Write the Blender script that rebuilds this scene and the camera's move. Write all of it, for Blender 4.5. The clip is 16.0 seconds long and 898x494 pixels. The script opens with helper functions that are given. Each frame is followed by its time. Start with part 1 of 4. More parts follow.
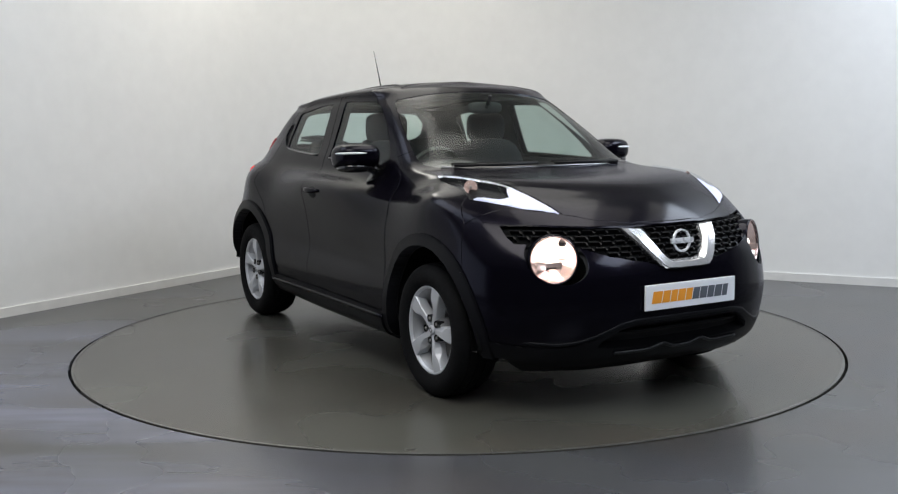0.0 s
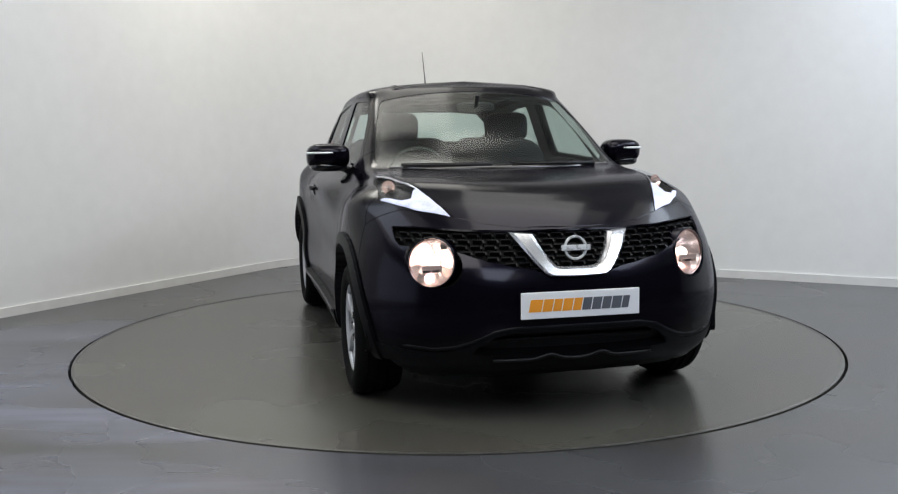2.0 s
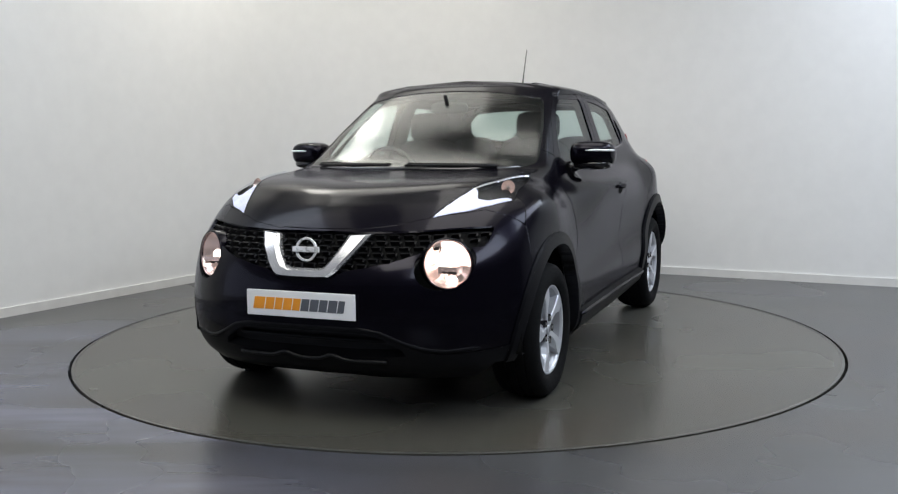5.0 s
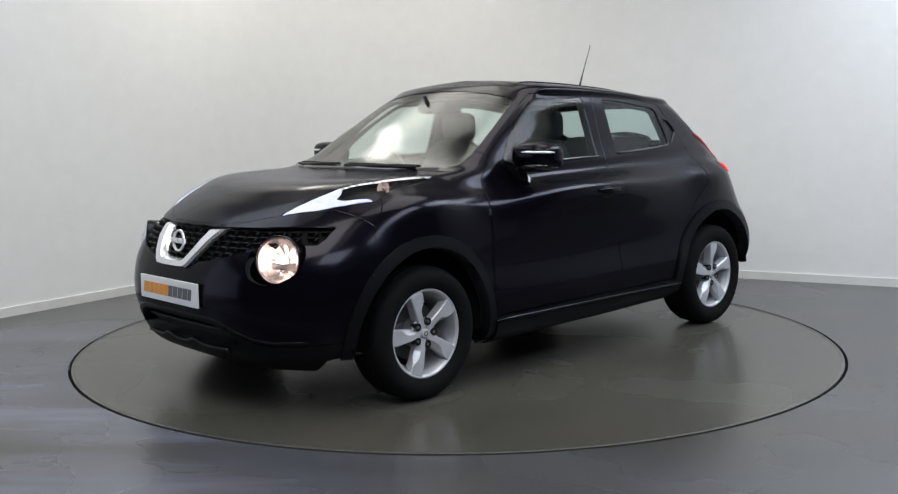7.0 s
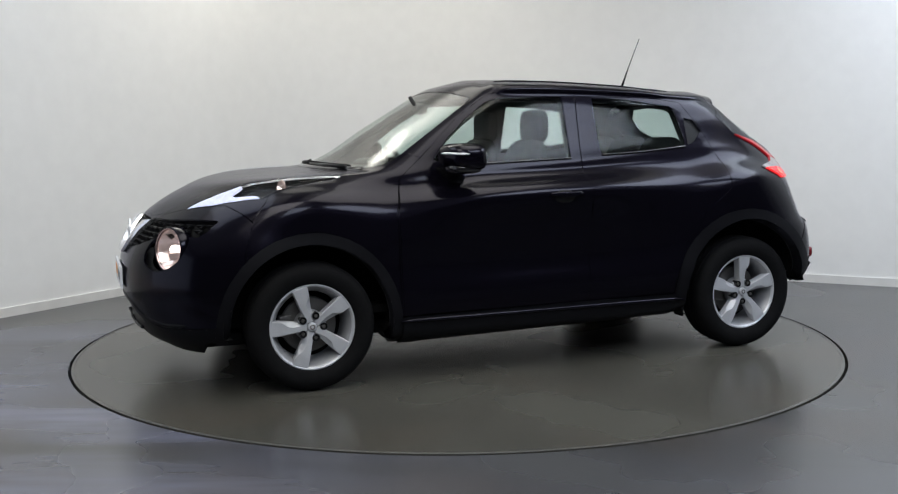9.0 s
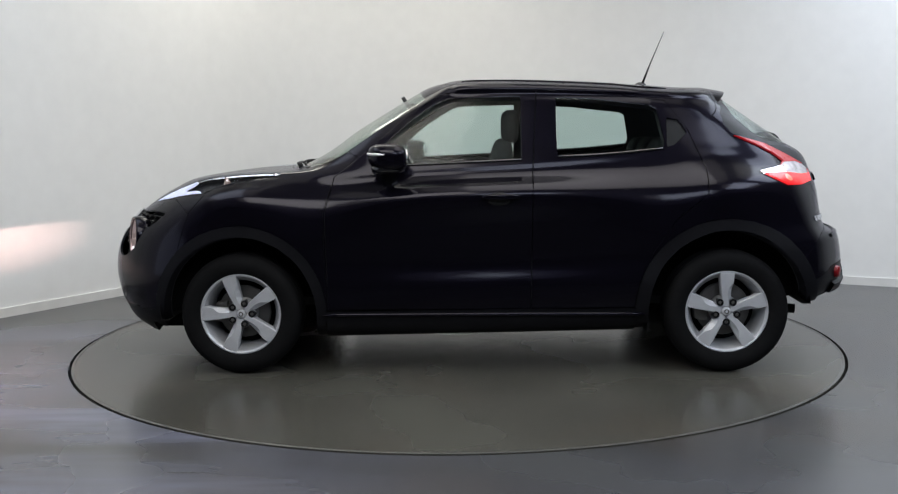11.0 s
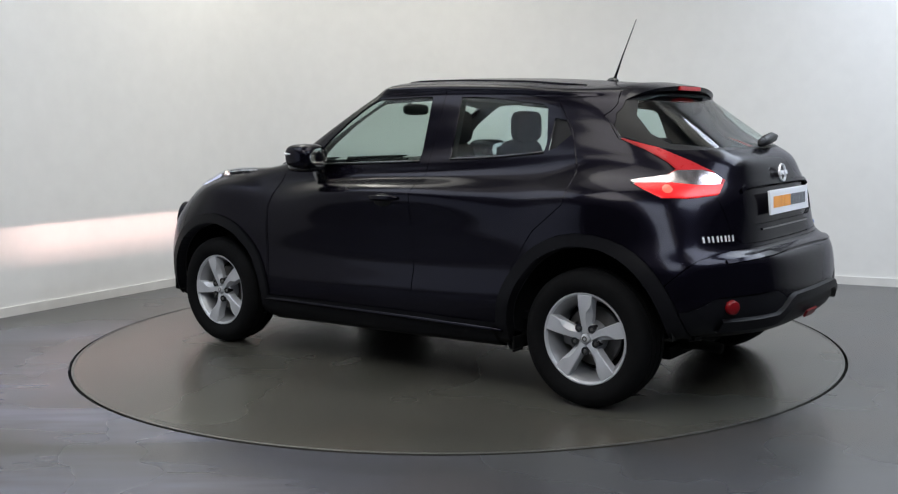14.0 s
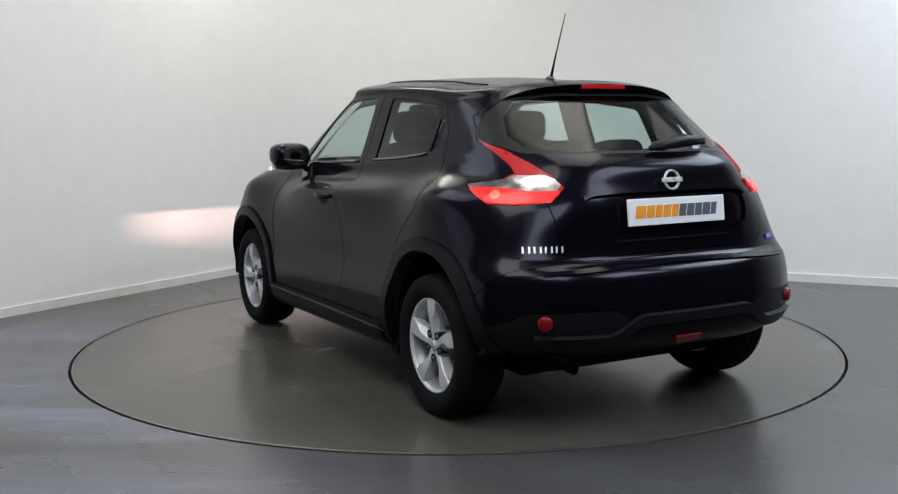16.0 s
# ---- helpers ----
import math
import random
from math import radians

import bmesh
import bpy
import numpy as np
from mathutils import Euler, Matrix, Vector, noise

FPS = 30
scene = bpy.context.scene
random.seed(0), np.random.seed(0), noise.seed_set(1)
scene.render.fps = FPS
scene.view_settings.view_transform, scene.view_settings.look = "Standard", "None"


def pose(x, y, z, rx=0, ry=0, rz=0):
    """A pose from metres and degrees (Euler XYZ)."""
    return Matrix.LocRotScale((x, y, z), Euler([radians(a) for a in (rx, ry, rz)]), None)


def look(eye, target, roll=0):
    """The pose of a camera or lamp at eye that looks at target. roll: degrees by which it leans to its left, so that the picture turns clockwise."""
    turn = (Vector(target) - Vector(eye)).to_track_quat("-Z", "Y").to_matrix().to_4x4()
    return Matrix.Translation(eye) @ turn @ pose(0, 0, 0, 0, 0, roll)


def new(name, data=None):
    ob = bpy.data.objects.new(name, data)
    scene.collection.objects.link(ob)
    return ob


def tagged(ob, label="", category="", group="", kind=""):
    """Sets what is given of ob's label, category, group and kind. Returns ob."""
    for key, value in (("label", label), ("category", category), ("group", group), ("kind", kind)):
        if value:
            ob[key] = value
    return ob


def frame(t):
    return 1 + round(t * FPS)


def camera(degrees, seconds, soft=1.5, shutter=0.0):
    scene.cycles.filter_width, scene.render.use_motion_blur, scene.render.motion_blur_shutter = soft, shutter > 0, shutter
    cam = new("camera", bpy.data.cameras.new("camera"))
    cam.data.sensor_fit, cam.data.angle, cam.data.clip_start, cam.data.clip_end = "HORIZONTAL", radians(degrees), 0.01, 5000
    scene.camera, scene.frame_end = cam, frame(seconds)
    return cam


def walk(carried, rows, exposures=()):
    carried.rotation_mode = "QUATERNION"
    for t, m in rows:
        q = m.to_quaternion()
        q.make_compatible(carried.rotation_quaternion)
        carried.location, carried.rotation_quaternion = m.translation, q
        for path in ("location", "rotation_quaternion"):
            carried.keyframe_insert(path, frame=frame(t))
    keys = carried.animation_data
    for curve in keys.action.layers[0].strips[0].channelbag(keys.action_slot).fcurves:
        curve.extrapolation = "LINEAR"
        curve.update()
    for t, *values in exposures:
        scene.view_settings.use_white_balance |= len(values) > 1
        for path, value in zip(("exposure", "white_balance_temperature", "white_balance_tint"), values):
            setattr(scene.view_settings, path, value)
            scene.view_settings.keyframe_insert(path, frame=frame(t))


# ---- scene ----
# the camera stands on a tripod; its lean is the roll of the tripod head
EYE = (0.0, -6.020, 1.278)
YAW, PITCH, LEAN = radians(-0.391), radians(-6.822), -0.696
AIM = (EYE[0] + math.sin(YAW) * math.cos(PITCH), EYE[1] + math.cos(YAW) * math.cos(PITCH), EYE[2] + math.sin(PITCH))
cam = camera(48.75, 16.0, soft=1.2)
walk(cam, [(0.0, look(EYE, AIM, LEAN)), (16.0, look(EYE, AIM, LEAN))], exposures=[(0.0, 0.0), (16.0, 0.0)])

# heading of the turntable and the car on it, degrees
TURNS = [(0.0, -59.8), (0.5, -61.7), (1.0, -65.4), (1.5, -70.4), (2.0, -76.4), (2.5, -82.15), (3.0, -88.2), (3.5, -94.0),
         (4.0, -100.1), (4.6, -107.1), (5.2, -114.2), (5.8, -121.3), (6.5, -129.45), (7.0, -135.5), (7.5, -141.2),
         (8.0, -147.2), (8.5, -152.85), (9.0, -159.0), (9.6, -166.0), (10.2, -172.6), (10.8, -179.4), (11.5, -187.5),
         (12.0, -193.5), (12.5, -199.3), (13.0, -205.3), (13.5, -211.0), (14.0, -217.1), (14.5, -222.8), (15.0, -228.9),
         (15.5, -234.6), (16.0, -240.8)]
TABLE_RADIUS = 2.24
CAR_X, CAR_Y = -0.157, 0.066          # the car stands off the table's centre

# ---- light ----
CORNER = Vector((-1.19, 4.04, 0))     # where the two white walls would meet
ALONG_L = Vector((-0.523, -0.852, 0)).normalized()
ALONG_R = Vector((0.892, -0.452, 0)).normalized()
LEN_L, LEN_R, CEIL = 13.0, 12.0, 3.7

world = bpy.data.worlds.new("world")
scene.world = world
world.use_nodes = True
world.node_tree.nodes["Background"].inputs[0].default_value = (0.5, 0.55, 0.65, 1)
world.node_tree.nodes["Background"].inputs[1].default_value = 0.05


def plan(a, b, z=0.0):
    """A place in the room: a metres along the first wall from the corner, b along the second."""
    p = CORNER + ALONG_L * a + ALONG_R * b
    return Vector((p.x, p.y, z))


def area(name, where, target, sx, sy, power, colour):
    data = bpy.data.lights.new(name, "AREA")
    data.shape, data.size, data.size_y, data.energy, data.color = "RECTANGLE", sx, sy, power, colour
    ob = new(name, data)
    ob.matrix_world = look(where, target)
    return ob


# ceiling panels: (a, b, length, width, power, colour)
WARM, COOL = (1.0, 0.980, 0.915), (0.755, 0.85, 1.0)
# the fourth is an unseen helper, added for bluish daylight on the right wall
PANELS = [(1.9, 1.6, 2.6, 1.8, 29, WARM), (5.0, 1.3, 2.8, 1.8, 38, COOL), (3.6, 4.3, 2.8, 1.8, 45, WARM), (1.3, 6.4, 2.8, 1.8, 124, COOL), (4.6, 7.8, 2.8, 1.8, 118, COOL),
          (6.8, 4.2, 2.8, 1.8, 76, WARM), (8.4, 7.0, 2.8, 1.8, 90, COOL), (2.05, 0.55, 1.4, 0.5, 16, WARM)]
for a, b, sx, sy, power, colour in PANELS:
    p = plan(a, b, CEIL - 0.07)
    area("panel_light", p, p + Vector((0.001, 0, -1)), sx - 0.1, sy - 0.1, power, colour)
# unseen fill lamp added beside the camera for bluish daylight; the wall has no window
DAY = [(8.6, 0.05, 5.0, 2.6, 26)]
for a, b, sx, sy, power in DAY:
    p = plan(a, b, 1.55)
    area("daylight_fill", p + ALONG_R * 0.12, p + ALONG_R, sx - 0.1, sy - 0.1, power, (0.66, 0.76, 1.0))

# ---- materials ----
def nodes_of(name):
    m = bpy.data.materials.new(name)
    m.use_nodes = True
    nt = m.node_tree
    return m, nt, nt.nodes["Principled BSDF"], nt.links


def coords(nt, scale=(1, 1, 1)):
    tc, mp = nt.nodes.new("ShaderNodeTexCoord"), nt.nodes.new("ShaderNodeMapping")
    mp.inputs["Scale"].default_value = scale
    nt.links.new(tc.outputs["Object"], mp.inputs["Vector"])
    return mp.outputs["Vector"]


def noise_tex(nt, vec, scale, detail=4, rough=0.55):
    n = nt.nodes.new("ShaderNodeTexNoise")
    n.inputs["Scale"].default_value, n.inputs["Detail"].default_value, n.inputs["Roughness"].default_value = scale, detail, rough
    nt.links.new(vec, n.inputs["Vector"])
    return n.outputs["Fac"]


def ramp(nt, fac, stops):
    r = nt.nodes.new("ShaderNodeValToRGB")
    while len(r.color_ramp.elements) < len(stops):
        r.color_ramp.elements.new(0.5)
    for e, (pos, col) in zip(r.color_ramp.elements, stops):
        e.position, e.color = pos, (*col, 1) if len(col) == 3 else col
    nt.links.new(fac, r.inputs["Fac"])
    return r.outputs["Color"]


def bump(nt, bsdf, height, strength, dist):
    b = nt.nodes.new("ShaderNodeBump")
    b.inputs["Strength"].default_value, b.inputs["Distance"].default_value = strength, dist
    nt.links.new(height, b.inputs["Height"])
    nt.links.new(b.outputs["Normal"], bsdf.inputs["Normal"])


def simple(name, colour, rough=0.5, metal=0.0, grain=0.0, scale=40.0, vary=0.15, coat=0.0, emit=None, power=0.0, spec=0.5):
    """A surface with a little variation in tone and gloss, and a fine grain."""
    m, nt, p, ln = nodes_of(name)
    v = coords(nt)
    f = noise_tex(nt, v, scale * 0.25)
    lo, hi = [tuple(c * k for c in colour) for k in (1 - vary, 1 + vary)]
    ln.new(ramp(nt, f, [(0.3, lo), (0.7, hi)]), p.inputs["Base Color"])
    r = ramp(nt, noise_tex(nt, v, scale), [(0.3, (rough * 0.88,) * 3), (0.7, (min(1, rough * 1.12),) * 3)])
    ln.new(r, p.inputs["Roughness"])
    p.inputs["Metallic"].default_value = metal
    p.inputs["Specular IOR Level"].default_value = spec
    if coat:
        p.inputs["Coat Weight"].default_value, p.inputs["Coat Roughness"].default_value = coat, 0.06
    if grain:
        bump(nt, p, noise_tex(nt, v, scale * 6), grain, 0.002)
    if emit:
        p.inputs["Emission Color"].default_value, p.inputs["Emission Strength"].default_value = (*emit, 1), power
    return m


def paint_material():
    m, nt, p, ln = nodes_of("midnight_metallic_paint")
    v = coords(nt)
    flake = noise_tex(nt, v, 900, 1)
    ln.new(ramp(nt, flake, [(0.35, (0.0030, 0.0026, 0.0046)), (0.75, (0.0070, 0.0059, 0.0128))]), p.inputs["Base Color"])
    p.inputs["Metallic"].default_value = 0.55
    ln.new(ramp(nt, noise_tex(nt, v, 5), [(0.3, (0.22,) * 3), (0.7, (0.26,) * 3)]), p.inputs["Roughness"])
    p.inputs["Coat Weight"].default_value, p.inputs["Coat Roughness"].default_value = 0.27, 0.11
    p.inputs["Specular IOR Level"].default_value = 0.15
    p.inputs["Specular Tint"].default_value = (0.24, 0.23, 0.36, 1)
    return m


def glass_material(name, tint, gloss_rough=0.05, head_on=0.04, edge=0.80):
    """Thin window glass: the tint lets light through, Fresnel adds the gloss."""
    m = bpy.data.materials.new(name)
    m.use_nodes = True
    nt = m.node_tree
    nt.nodes.remove(nt.nodes["Principled BSDF"])
    out = nt.nodes["Material Output"]
    tr, gl = nt.nodes.new("ShaderNodeBsdfTransparent"), nt.nodes.new("ShaderNodeBsdfGlossy")
    lw, mix = nt.nodes.new("ShaderNodeLayerWeight"), nt.nodes.new("ShaderNodeMixShader")
    tr.inputs["Color"].default_value = (*tint, 1)
    gl.inputs["Roughness"].default_value = gloss_rough
    lw.inputs["Blend"].default_value = 0.5
    power, scale = nt.nodes.new("ShaderNodeMath"), nt.nodes.new("ShaderNodeMath")
    power.operation, scale.operation = "POWER", "MULTIPLY_ADD"
    power.inputs[1].default_value = 4.5
    scale.inputs[1].default_value, scale.inputs[2].default_value = edge, head_on
    nt.links.new(lw.outputs["Facing"], power.inputs[0])
    nt.links.new(power.outputs[0], scale.inputs[0])
    nt.links.new(scale.outputs[0], mix.inputs[0])
    nt.links.new(tr.outputs[0], mix.inputs[1])
    nt.links.new(gl.outputs[0], mix.inputs[2])
    nt.links.new(mix.outputs[0], out.inputs["Surface"])
    return m


def floor_material(name, spin, glare, tint):
    """Grey sealed concrete: clouds, rusty stains and specks, with an uneven sheen. Its pale streaks are bluish
    reflected light painted in, as strong as the argument before tint.
    """
    m, nt, p, ln = nodes_of(name)
    v = coords(nt)
    big = noise_tex(nt, v, 0.9, 3, 0.45)
    mp = nt.nodes.new("ShaderNodeMapping")
    mp.inputs["Rotation"].default_value = (0, 0, spin)
    mp.inputs["Scale"].default_value = (0.30, 1.9, 1)
    ln.new(v, mp.inputs["Vector"])
    streak = noise_tex(nt, mp.outputs[0], 1.1, 4, 0.55)

    def mixed(a, b, fac):
        x = nt.nodes.new("ShaderNodeMix")
        x.data_type = "RGBA"
        for socket, value in zip((x.inputs[0], x.inputs[6], x.inputs[7]), (fac, a, b)):
            if isinstance(value, tuple):
                socket.default_value = (*value, 1)
            elif isinstance(value, float):
                socket.default_value = value
            else:
                ln.new(value, socket)
        return x.outputs[2]
    base = ramp(nt, big, [(k, tuple(g * c for c in tint)) for k, g in ((0.30, 0.037), (0.5, 0.050), (0.70, 0.066))])
    pale = ramp(nt, streak, [(0.38, (0, 0, 0)), (0.62, (glare, glare, glare))])
    # the reflected light painted into the streaks is strongest at the front left
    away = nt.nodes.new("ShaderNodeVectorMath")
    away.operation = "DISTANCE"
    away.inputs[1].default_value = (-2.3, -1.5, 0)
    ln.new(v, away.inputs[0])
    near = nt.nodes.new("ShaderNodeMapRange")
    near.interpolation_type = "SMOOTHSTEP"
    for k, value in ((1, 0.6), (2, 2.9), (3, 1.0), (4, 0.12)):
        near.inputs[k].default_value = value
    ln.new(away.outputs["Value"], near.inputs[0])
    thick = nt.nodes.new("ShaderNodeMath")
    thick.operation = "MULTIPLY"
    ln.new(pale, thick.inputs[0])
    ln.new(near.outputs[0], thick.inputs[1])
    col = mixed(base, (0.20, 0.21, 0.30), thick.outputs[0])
    rust = ramp(nt, noise_tex(nt, v, 1.3, 2, 0.4), [(0.50, (0, 0, 0)), (0.85, (0.45, 0.45, 0.45))])
    col = mixed(col, (0.070, 0.054, 0.040), rust)
    ln.new(col, p.inputs["Base Color"])
    dry = ramp(nt, big, [(0.35, (0.245,) * 3), (0.65, (0.29,) * 3)])
    ln.new(dry, p.inputs["Roughness"])
    return m


M_PAINT = paint_material()
M_GLASS = glass_material("window_glass", (0.70, 0.79, 0.75), 0.16, 0.05)
M_DARKGLASS = glass_material("tinted_glass", (0.74, 0.84, 0.82), 0.05, 0.018)
M_LENS = glass_material("clear_lens", (0.93, 0.94, 0.96), 0.08, 0.008, 0.03)
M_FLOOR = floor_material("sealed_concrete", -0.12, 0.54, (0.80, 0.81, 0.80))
M_TABLE = floor_material("turntable_concrete", 0.9, 0.06, (1.13, 1.10, 0.93))
M_WALL = simple("white_wall_paint", (0.74, 0.735, 0.72), 0.55, grain=0.05, scale=30, vary=0.02)
M_CEIL = simple("ceiling_paint", (0.75, 0.75, 0.73), 0.7, vary=0.03)
M_SKIRT = simple("skirting_paint", (0.66, 0.65, 0.63), 0.4, vary=0.04)
M_GAP = simple("dark_gap", (0.006, 0.006, 0.006), 0.8)
M_CLAD = simple("black_textured_plastic", (0.0060, 0.0060, 0.0075), 0.42, grain=0.06, scale=120, spec=0.10)
M_BLACK = simple("gloss_black_plastic", (0.008, 0.008, 0.009), 0.16, coat=0.5)
M_RUBBER = simple("tyre_rubber", (0.0055, 0.0055, 0.0060), 0.8, grain=0.1, scale=80, spec=0.10)
M_ALLOY = simple("silver_alloy", (0.54, 0.55, 0.58), 0.36, 0.35, scale=60, vary=0.06)
M_CHROME = simple("chrome", (0.82, 0.82, 0.84), 0.20, 0.8, vary=0.03)
M_STEEL = simple("worn_steel", (0.16, 0.155, 0.15), 0.45, 0.8)
M_UNDER = simple("underbody", (0.006, 0.006, 0.006), 0.9, spec=0.15)
M_CLOTH = simple("charcoal_seat_cloth", (0.016, 0.017, 0.020), 0.9, grain=0.4, scale=150)
M_TRIM = simple("dark_cabin_plastic", (0.016, 0.0165, 0.018), 0.65, grain=0.2, scale=120)
M_LINING = simple("grey_headlining", (0.16, 0.16, 0.155), 0.9, scale=90)
M_WHITE = simple("white_plate", (0.82, 0.83, 0.86), 0.35, vary=0.02)
M_ORANGE = simple("orange_print", (0.85, 0.33, 0.03), 0.4, vary=0.06)
M_GREY = simple("dark_grey_print", (0.10, 0.11, 0.13), 0.4, vary=0.06)
M_BADGE = simple("blue_badge", (0.05, 0.16, 0.55), 0.3)
M_SILVERLET = simple("silver_letters", (0.70, 0.71, 0.73), 0.28, 0.35, vary=0.03)
M_REDPLASTIC = simple("red_reflector", (0.16, 0.002, 0.005), 0.35, vary=0.1, spec=0.3)
M_DARKWALL = simple("dark_drape", (0.045, 0.046, 0.050), 0.9, grain=0.2, scale=20, vary=0.25)
M_DRL = simple("lit_white_strip", (0.42, 0.42, 0.48), 0.3, scale=90, vary=0.3, emit=(0.66, 0.72, 1.0), power=0.62)
M_BULB = simple("lit_bulb", (0.9, 0.85, 0.8), 0.3, emit=(1.0, 0.88, 0.80), power=4.5)
M_BEAM = simple("filament", (0.9, 0.85, 0.8), 0.3, emit=(1.0, 0.63, 0.56), power=450000.0)
M_TAILRED = simple("red_lamp_plastic", (0.30, 0.004, 0.008), 0.3, coat=0.15, spec=0.25, vary=0.12, emit=(1.0, 0.015, 0.025), power=0.12)
M_TAILLIT = simple("lit_red_lamp", (0.5, 0.01, 0.01), 0.25, coat=0.2, spec=0.25, vary=0.12, emit=(1.0, 0.022, 0.030), power=0.62)
M_TAILHOT = simple("tail_bulb", (0.55, 0.03, 0.02), 0.2, emit=(1.0, 0.12, 0.08), power=1.5)
M_TAILCLEAR = simple("silver_lamp_reflector", (0.46, 0.42, 0.43), 0.14, 0.95, coat=0.1, scale=90, vary=0.4)
M_MIRROR = simple("mirror_glass", (0.85, 0.87, 0.88), 0.02, 1.0, vary=0.01)
# its weak emission stands in for bulb light on reflectors and shield cover
M_LITBOWL = simple("lit_lamp_reflector", (0.72, 0.62, 0.58), 0.22, 1.0, scale=30, vary=0.15, emit=(1.0, 0.76, 0.69), power=0.19)
M_LAMPRING = simple("pinkish_chrome", (0.55, 0.40, 0.37), 0.22, 1.0, scale=30, vary=0.10)
M_AMBER = simple("amber_bulb", (0.42, 0.36, 0.32), 0.25, vary=0.05)
M_CELL = simple("satin_black_plastic", (0.004, 0.004, 0.005), 0.45, scale=60, spec=0.2)
M_BARREL = simple("barrel_alloy", (0.34, 0.345, 0.36), 0.42, 0.5, scale=60, vary=0.1)
M_GOGREY = simple("satin_grey_lip", (0.005, 0.005, 0.006), 0.5, scale=60, spec=0.3)


# ---- helpers for building ----
def link_mesh(name, bm, material, smooth=False, auto=None):
    me = bpy.data.meshes.new(name)
    bm.normal_update()
    bm.to_mesh(me)
    bm.free()
    me.materials.append(material)
    if smooth or auto:
        me.shade_smooth()
        if auto:
            me.set_sharp_from_angle(angle=radians(auto))
    return new(name, me)


def part(name, bm, material, parent, label="", smooth=False, auto=None):
    ob = link_mesh(name, bm, material, smooth, auto)
    ob.parent = parent
    return tagged(ob, label)


def prism(points, axis, lo, hi, bevel=0.0):
    """A bmesh with an outline drawn square to an axis (0, 1 or 2) and reaching from lo to hi along it."""
    bm = bmesh.new()
    def at(p, k):
        q = list(p)
        q.insert(axis, k)
        return q
    a = [bm.verts.new(at(p, lo)) for p in points]
    b = [bm.verts.new(at(p, hi)) for p in points]
    n = len(points)
    bm.faces.new(a)
    bm.faces.new(b[::-1])
    for i in range(n):
        bm.faces.new((a[i], b[i], b[(i + 1) % n], a[(i + 1) % n]))
    bmesh.ops.recalc_face_normals(bm, faces=bm.faces)
    if bevel:
        bmesh.ops.bevel(bm, geom=list(bm.edges), offset=bevel, segments=2, affect="EDGES", profile=0.6, clamp_overlap=True)
    return bm


def box(x0, x1, y0, y1, z0, z1, bevel=0.0):
    return prism([(x0, y0), (x1, y0), (x1, y1), (x0, y1)], 2, z0, z1, bevel)


def lathe(profile, steps=64, axis=1):
    """Turns a profile of (radius, offset) about an axis through the origin."""
    bm = bmesh.new()
    rings = []
    for i in range(steps):
        a = 2 * math.pi * i / steps
        ring = []
        for r, o in profile:
            q = [r * math.cos(a), r * math.sin(a)]
            q.insert(axis, o)
            ring.append(bm.verts.new(q))
        rings.append(ring)
    for i in range(steps):
        p, q = rings[i], rings[(i + 1) % steps]
        for k in range(len(profile) - 1):
            bm.faces.new((p[k], p[k + 1], q[k + 1], q[k]))
    bmesh.ops.remove_doubles(bm, verts=bm.verts, dist=1e-5)
    bmesh.ops.recalc_face_normals(bm, faces=bm.faces)
    return bm


def tube(points, radius, sides=8, closed=False, flat=1.0):
    """A rod along a line of points; flat squashes it towards the line's own plane."""
    bm = bmesh.new()
    pts = [Vector(p) for p in points]
    n = len(pts)
    rings = []
    for i, p in enumerate(pts):
        a, b = pts[(i - 1) % n] if closed or i else p, pts[(i + 1) % n] if closed or i < n - 1 else p
        d = (b - a).normalized()
        u = d.orthogonal().normalized() if not rings else (side - d * side.dot(d)).normalized()
        side, w = u, d.cross(u)
        r = radius[i] if isinstance(radius, (list, tuple)) else radius
        rings.append([bm.verts.new(p + (u * math.cos(t) + w * math.sin(t) * flat) * r) for t in [2 * math.pi * k / sides for k in range(sides)]])
    for i in range(n if closed else n - 1):
        p, q = rings[i], rings[(i + 1) % n]
        for k in range(sides):
            bm.faces.new((p[k], p[(k + 1) % sides], q[(k + 1) % sides], q[k]))
    if not closed:
        bm.faces.new(rings[0][::-1])
        bm.faces.new(rings[-1])
    bmesh.ops.recalc_face_normals(bm, faces=bm.faces)
    return bm


# ---- the studio ----
def quad_wall(name, p, q, thick, z0, z1, material):
    """A wall from p to q; its inner face is the line p q, its body lies to the right of that way."""
    d = (q - p).normalized()
    n = Vector((d.y, -d.x, 0)) * thick
    bm = prism([(p.x, p.y), (q.x, q.y), (q.x + n.x, q.y + n.y), (p.x + n.x, p.y + n.y)], 2, z0, z1)
    return tagged(link_mesh(name, bm, material), kind="structure")


ROUND = 1.3          # radius of the curved corner


